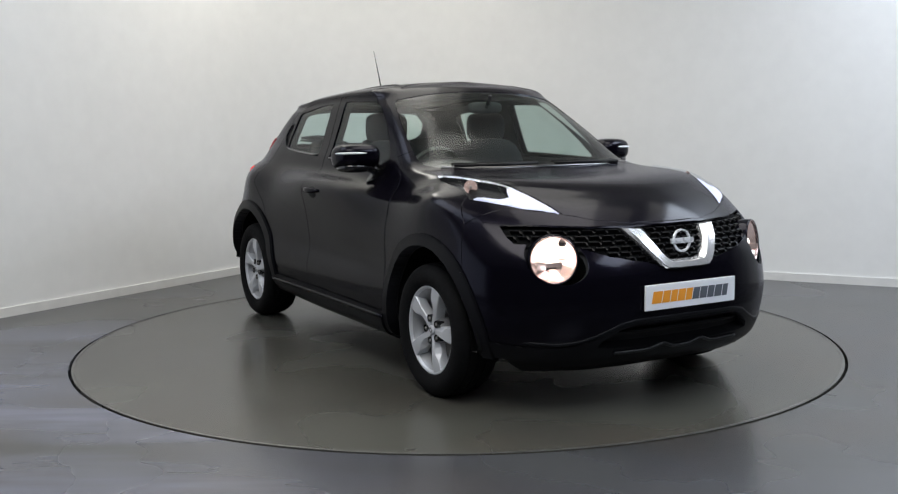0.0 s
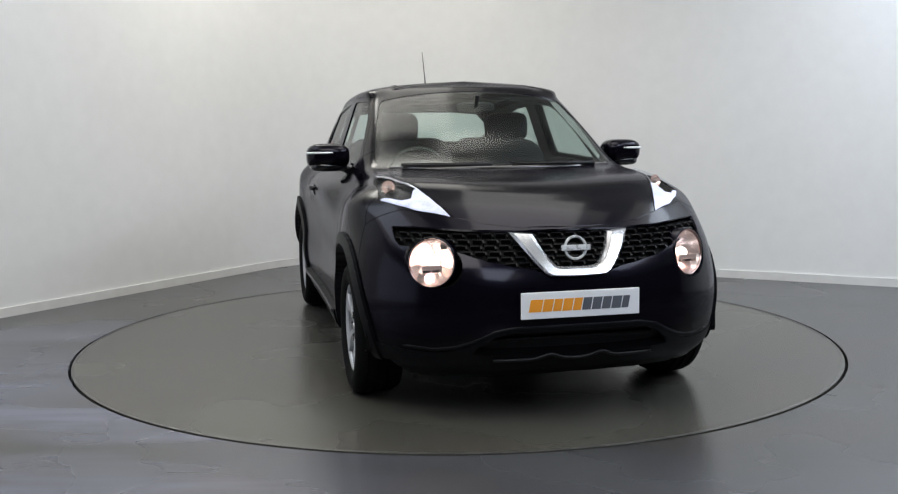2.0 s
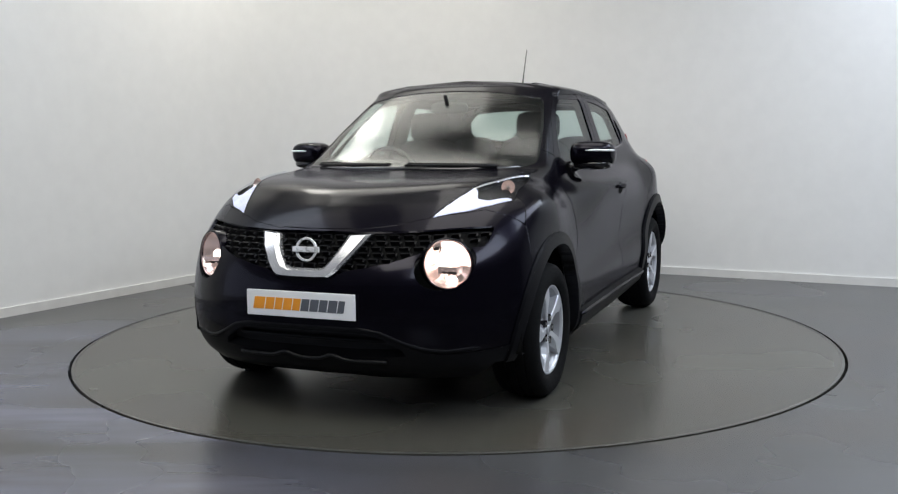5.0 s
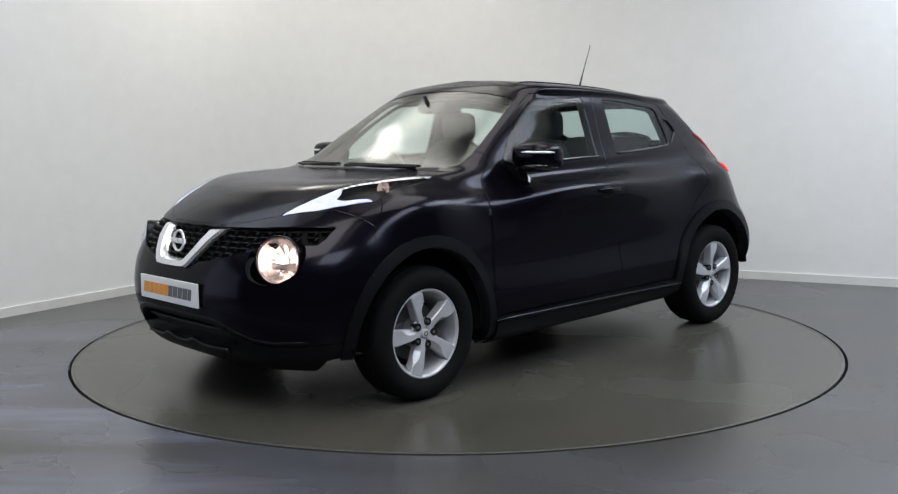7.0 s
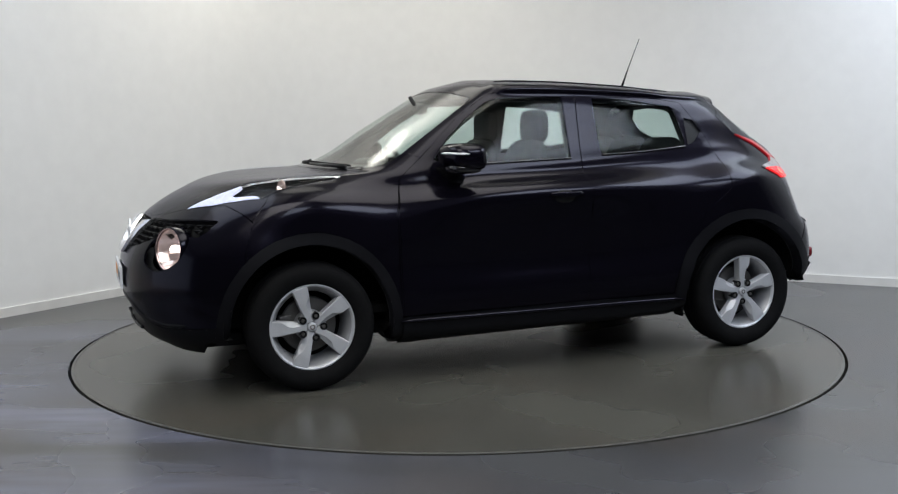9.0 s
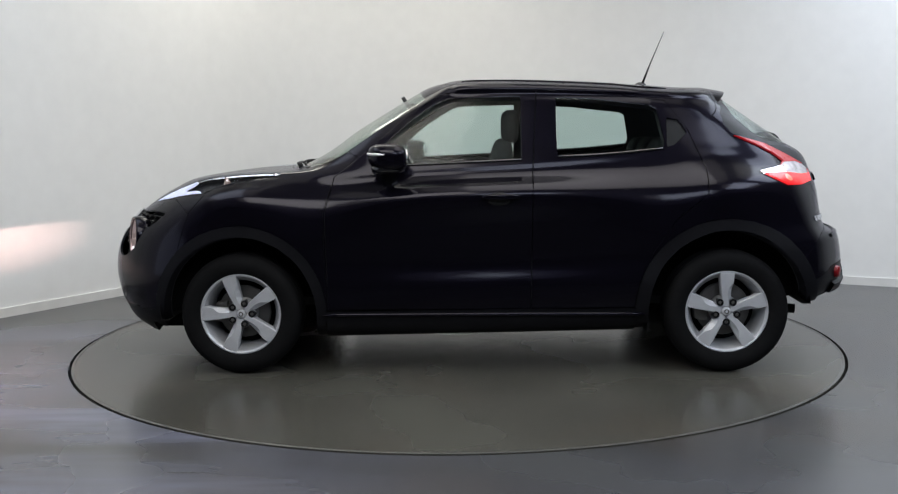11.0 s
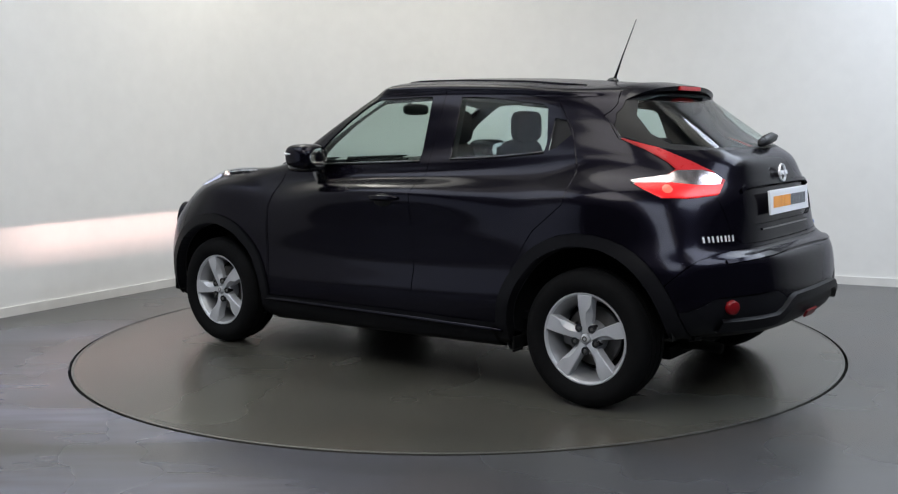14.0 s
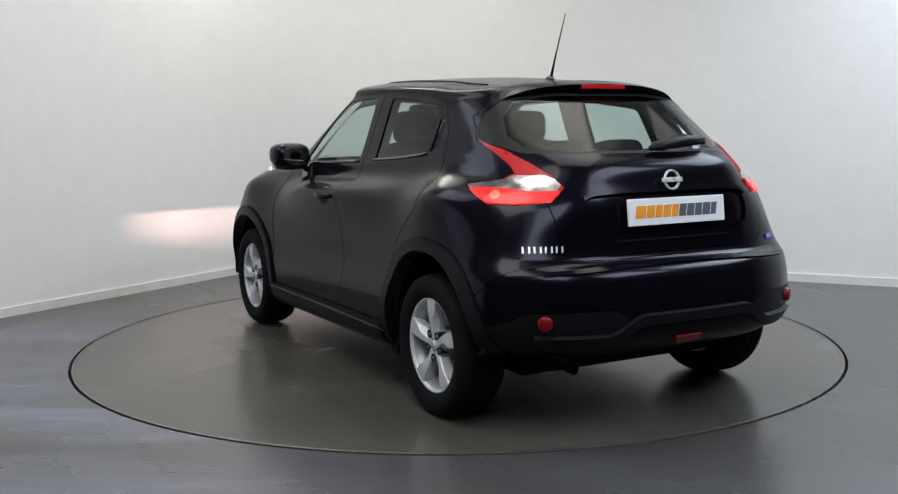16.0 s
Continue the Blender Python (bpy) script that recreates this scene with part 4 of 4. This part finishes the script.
def emblem(x, z, face, size):
    """A plain chrome ring with a bar across it."""
    ring = lathe([(size * 0.78, 0.0), (size * 0.82, 0.008), (size * 0.97, 0.008), (size, 0.0), (size * 0.78, 0.0)], 44, 0)
    add_to(ring, prism([(-size * 1.22, -size * 0.23), (size * 1.22, -size * 0.23), (size * 1.22, size * 0.23), (-size * 1.22, size * 0.23)], 0, 0.0, 0.011, 0.002))
    ob = part("emblem", ring, M_SILVERLET, grille if face > 0 else tailgate, "silver ring badge with a plain bar", auto=30)
    ob.matrix_basis = frame_at((x, 0, z), (face, 0, 0.12))
    return ob


emblem(2.052, 0.768, 1, 0.053)
emblem(-1.852, 1.050, -1, 0.044)


def plate(x, z, face, tilt):
    """White show plate; its lettering stands as slanted blocks, five orange and five grey."""
    root = part("show_plate", prism([(-0.264, -0.056), (0.264, -0.056), (0.264, 0.056), (-0.264, 0.056)], 0, 0.0, 0.012, 0.003), M_WHITE, car, "white show plate with orange and grey print")
    root.matrix_basis = frame_at((x, 0, z), (face, 0, tilt))
    widths = [0.058, 0.046, 0.040, 0.046, 0.040, 0.042, 0.044, 0.042, 0.046, 0.034]
    y = -0.232
    for i, w in enumerate(widths):
        o = [(y, -0.026), (y + w - 0.004, -0.026), (y + w + 0.006, 0.026), (y + 0.010, 0.026)]
        part("print_block", prism(o, 0, 0.0122, 0.0134), M_ORANGE if i < 5 else M_GREY, root)
        y += w + 0.001
    return root


plate(2.112, 0.538, 1, 0.0)
plate(-1.884, 0.922, -1, 0.10)

# silver model lettering as plain slanted bars, blue badge, red fog lamp, gate strip
bm = bmesh.new()
for k in range(4):
    y0 = 0.700 - k * 0.040
    for a in (0.0, 0.022):
        add_to(bm, prism([(y0 - a, 0.0), (y0 - a - 0.007, 0.0), (y0 - a - 0.011, 0.026), (y0 - a - 0.004, 0.026)], 0, 0.0, 0.004))
for v in bm.verts:
    p, n = on_rear(v.co.y, 0.772 + v.co.z)
    v.co = p + n * (0.002 + v.co.x)
part("model_lettering", bm, M_SILVERLET, tailgate, "silver bars of model lettering")
bm = prism([(-0.660, 0.758), (-0.600, 0.758), (-0.600, 0.776), (-0.660, 0.776)], 0, 0.0, 0.003)
for v in bm.verts:
    p, n = on_rear(v.co.y, v.co.z)
    v.co = p + n * (0.003 + v.co.x)
part("blue_badge", bm, M_BADGE, tailgate, "small blue badge")
bm = prism([(-0.01, 0.396), (0.11, 0.396), (0.12, 0.424), (-0.02, 0.424)], 0, 0.0, 0.012, 0.003)
for v in bm.verts:
    p, n = on_rear(v.co.y, v.co.z)
    v.co = p + n * (0.014 + v.co.x)
part("fog_light", bm, M_REDPLASTIC, car, "red rear fog light")


def strip_rear(name, z_of, half, height, out, material, parent, label=""):
    """A raised band across the tail."""
    bm = bmesh.new()
    rows = []
    for i in range(41):
        y = -half + 2 * half * i / 40
        z = z_of(y)
        r = []
        for k, h in ((-0.5, -0.004), (-0.35, out), (0.35, out), (0.5, -0.004)):
            p, n = on_rear(y, z + k * height)
            r.append(bm.verts.new(p + n * h))
        rows.append(r)
    for p, q in zip(rows, rows[1:]):
        for k in range(3):
            bm.faces.new((p[k], p[k + 1], q[k + 1], q[k]))
    bmesh.ops.recalc_face_normals(bm, faces=bm.faces)
    return part(name, bm, material, parent, label, auto=40)


strip_rear("gate_handle_strip", lambda y: 0.806, 0.31, 0.012, 0.006, M_BLACK, tailgate, "slim gloss strip below the plate")
strip_rear("badge_ledge", lambda y: 1.008 - 0.05 * max(0, abs(y) - 0.25) - 1.2 * max(0, abs(y) - 0.38) ** 2 * 4, 0.44, 0.022, 0.010, M_PAINT, tailgate)
def ridge_height(y):
    k = min(1, max(0, (abs(y) - 0.27) / 0.17))
    return 0.497 - 0.072 * k * k * (3 - 2 * k)


strip_rear("valance_ridge", ridge_height, 0.70, 0.056, 0.024, M_CLAD, car, "black moulded ridge across the rear skirt")
strip_rear("bumper_step", lambda y: 0.712 - 0.05 * y * y, 0.66, 0.018, 0.010, M_PAINT, car)


# ---- mirrors, handles, aerial, wipers, spoiler ----
def rounded(sx, sy, sz, power=3.2, u=28, v=16):
    bm = bmesh.new()
    bmesh.ops.create_uvsphere(bm, u_segments=u, v_segments=v, radius=1)
    f = lambda c: math.copysign(abs(c) ** (2 / power), c)
    for w in bm.verts:
        c = w.co.normalized()
        n = (abs(c.x) ** power + abs(c.y) ** power + abs(c.z) ** power) ** (-1 / power)
        w.co = Vector((c.x * n * sx, c.y * n * sy, c.z * n * sz))
    return bm


def make_mirror(s):
    bm = rounded(0.100, 0.116, 0.073, 3.3)
    for v in bm.verts:
        if v.co.x > 0:
            v.co.z *= 1 - 1.6 * v.co.x
            v.co.z += 0.12 * v.co.x
        v.co.x -= 0.25 * v.co.y * 0.6
    hood = part("door_mirror", bm, M_PAINT, car, "dark door mirror with silver indicator strip", smooth=True)
    hood.matrix_basis = Matrix.Translation((0.475, 0.868 * s, 1.130)) @ Matrix.Diagonal((1, s, 1, 1))
    part("mirror_glass", prism(circle(0.0, 0.0, 0.076, 0.048, 28), 0, -0.004, 0.008), M_MIRROR, hood, "silvered mirror glass").matrix_basis = pose(-0.095, 0.0, 0.0, 0, 0, 8.5)
    pts = []
    for i in range(15):
        a = -0.15 + 1.5 * i / 14
        c, q = math.cos(a), math.sin(a)
        k = (abs(c) ** 3.3 + abs(q) ** 3.3) ** (-1 / 3.3)
        pts.append((0.101 * k * c - 0.15 * 0.117 * k * q, 0.117 * k * q, 0.020 + 0.004 * math.cos(a)))
    part("indicator_strip", tube(pts, [0.006 if 1 < i < 13 else 0.003 for i in range(15)], 8), M_WHITE, hood, "white indicator strip", smooth=True)
    part("mirror_lower_cover", rounded(0.086, 0.100, 0.03, 2.8), M_BLACK, hood, smooth=True).location = (-0.005, 0, -0.052)
    foot = tube([(0.46, 0.815, 1.085), (0.485, 0.775, 1.062), (0.50, 0.750, 1.045)], [0.030, 0.026, 0.032], 10, flat=0.6)
    if s < 0:
        for v in foot.verts:
            v.co.y *= -1
        bmesh.ops.reverse_faces(foot, faces=list(foot.faces))
    part("mirror_foot", foot, M_BLACK, car, smooth=True)
    bm = prism([(0.575, 1.075), (0.47, 1.078), (0.43, 1.005), (0.46, 0.985), (0.50, 1.00)], 1, -0.006, 0.010)
    for v in bm.verts:
        p, n = on_side(v.co.x, v.co.z, s)
        v.co = p + n * v.co.y
    bmesh.ops.recalc_face_normals(bm, faces=bm.faces)
    part("mirror_base", bm, M_BLACK, car, "black mirror base on the door", auto=30)


def make_handle(s):
    p, n = on_side(-0.105, 0.928, s)
    cup = part("handle_recess", rounded(0.062, 0.010, 0.034, 2.2), M_GAP, car, smooth=True)
    cup.matrix_basis = Matrix.Translation(p - n * 0.004 + Vector((0.01, 0, -0.012)))
    bar = rounded(0.098, 0.013, 0.015, 3.0)
    for v in bar.verts:
        v.co.y += 0.018 - 1.6 * v.co.x * v.co.x
    ob = part("door_handle", bar, M_PAINT, car, "body-coloured pull handle", smooth=True)
    ob.matrix_basis = Matrix.Translation(p + n * 0.004) @ Matrix.Diagonal((1, s, 1, 1))


for s in (1, -1):
    make_mirror(s)
    make_handle(s)
    for x0, x1, z0, z1 in ((-.215, .50, 1.110, 1.085), (-.41, -.955, 1.124, 1.160)):
        pts = []
        for i in range(13):
            k = i / 12
            p, n = on_side(x0 + (x1 - x0) * k, z0 + (z1 - z0) * k - (0.006 * math.sin(k * math.pi) if x1 < -.5 else 0), s)
            pts.append(p + n * 0.002)
        part("belt_trim", tube(pts, 0.007, 8), M_BLACK, car, "black window seal", smooth=True)

part("aerial", tube([(-0.952, 0, 1.515), (-0.975, 0, 1.575), (-1.0, 0, 1.640), (-1.078, 0, 1.825)], [0.0085, 0.0065, 0.004, 0.0028], 10), M_BLACK, car, "thin black roof aerial", smooth=True)
part("aerial_foot", rounded(0.034, 0.016, 0.020, 2.2), M_BLACK, car, smooth=True).location = (-0.945, 0, 1.515)

# rear wiper
wiper = part("rear_wiper", tube([(-1.752, 0.035, 1.182), (-1.750, -0.06, 1.202), (-1.740, -0.18, 1.218), (-1.716, -0.31, 1.222)], [0.012, 0.028, 0.026, 0.008], 12, flat=0.7), M_CELL, car, "black rear wiper arm", smooth=True)
part("wiper_cover", rounded(0.016, 0.055, 0.022, 2.3), M_CELL, wiper, smooth=True).location = (-1.746, -0.03, 1.192)
part("wiper_blade", tube([(-1.738, 0.0, 1.182), (-1.732, -0.17, 1.190), (-1.706, -0.32, 1.203)], 0.008, 6), M_RUBBER, wiper)
# front wipers, resting at the foot of the windscreen
for pts in ([(0.99, 0.50, 1.085), (1.045, 0.28, 1.090), (1.068, 0.02, 1.092)], [(1.05, -0.08, 1.090), (1.035, -0.30, 1.090), (0.965, -0.54, 1.090)]):
    arm = part("front_wiper", tube(pts, [0.012, 0.009, 0.006], 8), M_CELL, car, "black front wiper", smooth=True)
    part("wiper_blade", tube([Vector(p) + Vector((-0.03, 0, 0.006)) for p in pts], 0.006, 6), M_RUBBER, arm)
part("cowl", tube([(0.93, 0.60, 1.072), (1.03, 0.36, 1.068), (1.068, 0.12, 1.070), (1.070, 0, 1.070), (1.068, -0.12, 1.070), (1.03, -0.36, 1.068), (0.93, -0.60, 1.072)], 0.016, 8), M_BLACK, car,
     "black plastic scuttle", smooth=True)


def spoiler():
    bm = bmesh.new()
    rows = []
    for i in range(33):
        y = -0.545 + 1.09 * i / 32
        q = abs(y) / 0.545
        e = q ** 6
        tip = Vector((-1.385 + 0.085 * q ** 2.2 + 0.05 * e, y, 1.474 - 0.045 * q ** 2 - 0.055 * e))
        root = Vector((-1.13 - 0.02 * q, y, 0))
        p, n = on_top(root.x, min(abs(y), 0.50) * (1 if y >= 0 else -1))
        root.z = p.z - 0.03 * e + 0.001
        mid = (root + tip) / 2 + Vector((0, 0, 0.010 * (1 - e)))
        under = tip + Vector((0.012, 0, -0.020))
        back = tip + Vector((0.085, -0.02 * y, -0.040))
        rows.append([bm.verts.new(v) for v in (root, mid, tip + Vector((0.02, 0, 0.004)), tip, under, back, root - Vector((0.02, 0, 0.05)))])
    for p, q in zip(rows, rows[1:]):
        for k in range(6):
            bm.faces.new((p[k], p[k + 1], q[k + 1], q[k]))
    bm.faces.new(rows[0])
    bm.faces.new(rows[-1][::-1])
    bmesh.ops.recalc_face_normals(bm, faces=bm.faces)
    return bm


sp = part("roof_spoiler", spoiler(), M_PAINT, car, "body-coloured roof spoiler", auto=40)
part("high_brake_light", box(-1.384, -1.35, -0.125, 0.125, 1.452, 1.472, 0.004), M_TAILRED, sp, "red high-level brake light")


# ---- cabin ----
def make_seat(x, y, back_z, lean, wide):
    root = part("seat", rounded(0.26, wide, 0.075, 3.4), M_CLOTH, car, "charcoal cloth seat", smooth=True)
    root.location = (x, y, 0.62)
    bm = rounded(0.065, wide, 0.31, 3.6)
    for v in bm.verts:
        v.co.x -= lean * (v.co.z + 0.31)
    part("backrest", bm, M_CLOTH, root, smooth=True).location = (-0.24, 0, 0.28)
    head = rounded(0.042, 0.135, 0.092, 4.0)
    part("headrest", head, M_CLOTH, root, smooth=True).location = (-0.26 - lean * 0.7, 0, back_z - 0.62)
    for k in (-0.05, 0.05):
        part("headrest_post", tube([(-0.24 - lean * 0.55, k, back_z - 0.80), (-0.26 - lean * 0.7, k, back_z - 0.66)], 0.006, 8), M_STEEL, root)


for y in (0.36, -0.36):
    make_seat(0.21, y, 1.285, 0.17, 0.245)
for y in (0.38, 0.0, -0.38):
    make_seat(-0.66, y, 1.12, 0.16, 0.19)
dash = rounded(0.24, 0.66, 0.17, 4.0)
part("dashboard", dash, M_TRIM, car, "dark grey dashboard", smooth=True).location = (0.76, 0, 0.90)
binnacle = part("instrument_hood", rounded(0.10, 0.17, 0.05, 2.6), M_TRIM, car, smooth=True)
binnacle.location = (0.60, -0.36, 1.055)
wheel_bm = tube([(0.18 * 0.35 * math.sin(a), 0.18 * math.cos(a), 0.18 * math.sin(a)) for a in [2 * math.pi * i / 36 for i in range(36)]], 0.015, 10, closed=True)
steer = part("steering_wheel", wheel_bm, M_BLACK, car, "black steering wheel", smooth=True)
steer.location = (0.42, -0.36, 0.985)
part("steering_hub", rounded(0.03, 0.075, 0.06, 2.6), M_TRIM, steer, smooth=True)
part("steering_spoke", tube([(0, -0.17, 0), (0, 0.17, 0)], 0.016, 8), M_TRIM, steer)
mir = part("interior_mirror", rounded(0.018, 0.115, 0.034, 3.4), M_TRIM, car, "dark interior rear-view mirror", smooth=True)
mir.location = (0.40, 0.0, 1.395)
part("mirror_stalk", tube([(0.02, 0, 0.0), (0.06, 0, 0.07)], 0.012, 8), M_TRIM, mir)
for s in (1, -1):
    part("sun_visor", box(0.18, 0.30, min(s * 0.16, s * 0.46), max(s * 0.16, s * 0.46), 1.445, 1.458, 0.004), M_LINING, car)
part("parcel_shelf", box(-1.52, -1.02, -0.52, 0.52, 1.00, 1.03, 0.005), M_TRIM, car, "dark parcel shelf")
ring = part("edge_strip", lathe([(TABLE_RADIUS - 0.024, 0.0), (TABLE_RADIUS - 0.024, 0.0015), (TABLE_RADIUS - 0.010, 0.0015), (TABLE_RADIUS - 0.008, -0.02)], 180, 2), M_STEEL, turntable, "worn dark steel edge")


# the lip under the front intake, with its two humps
pts = []
for i in range(41):
    y = -0.36 + 0.72 * i / 40
    z = 0.298 + 0.022 * math.exp(-((abs(y) - 0.115) / 0.045) ** 2)
    p, n = on_front(y, z)
    pts.append(p + n * 0.010)
part("intake_lip", tube(pts, 0.008, 8), M_GOGREY, car, "satin grey lip below the front intake", smooth=True)


def front_rail(name, z_of, half, radius, out, material, parent, label=""):
    """A rounded rail that follows the nose."""
    line = []
    for i in range(49):
        y = -half + 2 * half * i / 48
        p, n = on_front(y, z_of(y))
        line.append(p + n * out)
    return part(name, tube(line, [radius * (0.5 if i in (0, 48) else 1) for i in range(49)], 10), material, parent, label, smooth=True)


def brow(y):
    return float(np.interp(abs(y), [0, .28, .36, .44, .52, .60, .72], [.440, .439, .424, .382, .350, .338, .346]))


front_rail("intake_brow", brow, 0.72, 0.011, -0.005, M_CLAD, car, "dark moulded edge over the lower intake")
front_rail("intake_slat", lambda y: 0.372, 0.37, 0.010, -0.035, M_CELL, intake)


# the step along each sill and the ribs on the roof
for s in (1, -1):
    line = []
    for i in range(25):
        x = -0.84 + 1.66 * i / 24
        p, n = on_side(x, 0.322, s)
        line.append(p + n * 0.024)
    part("sill_step", tube(line, [0.006 if i in (0, 24) else 0.012 for i in range(25)], 10), M_PAINT, car, "satin edge along the sill", smooth=True)
    line = []
    for i in range(17):
        p, n = on_top(-1.02 + 1.12 * i / 16, 0.405 * s)
        line.append(p + n * 0.0005)
    part("roof_rib", tube(line, [0.003 if i in (0, 16) else 0.0065 for i in range(17)], 8), M_PAINT, car, smooth=True)


# ---- what moves ----
def motions():
    walk(car, [(t, pose(0, 0, 0, 0, 0, a) @ Matrix.Translation((CAR_X, CAR_Y, 0))) for t, a in TURNS])
    walk(turntable, [(t, pose(0, 0, 0, 0, 0, a)) for t, a in TURNS])


motions()
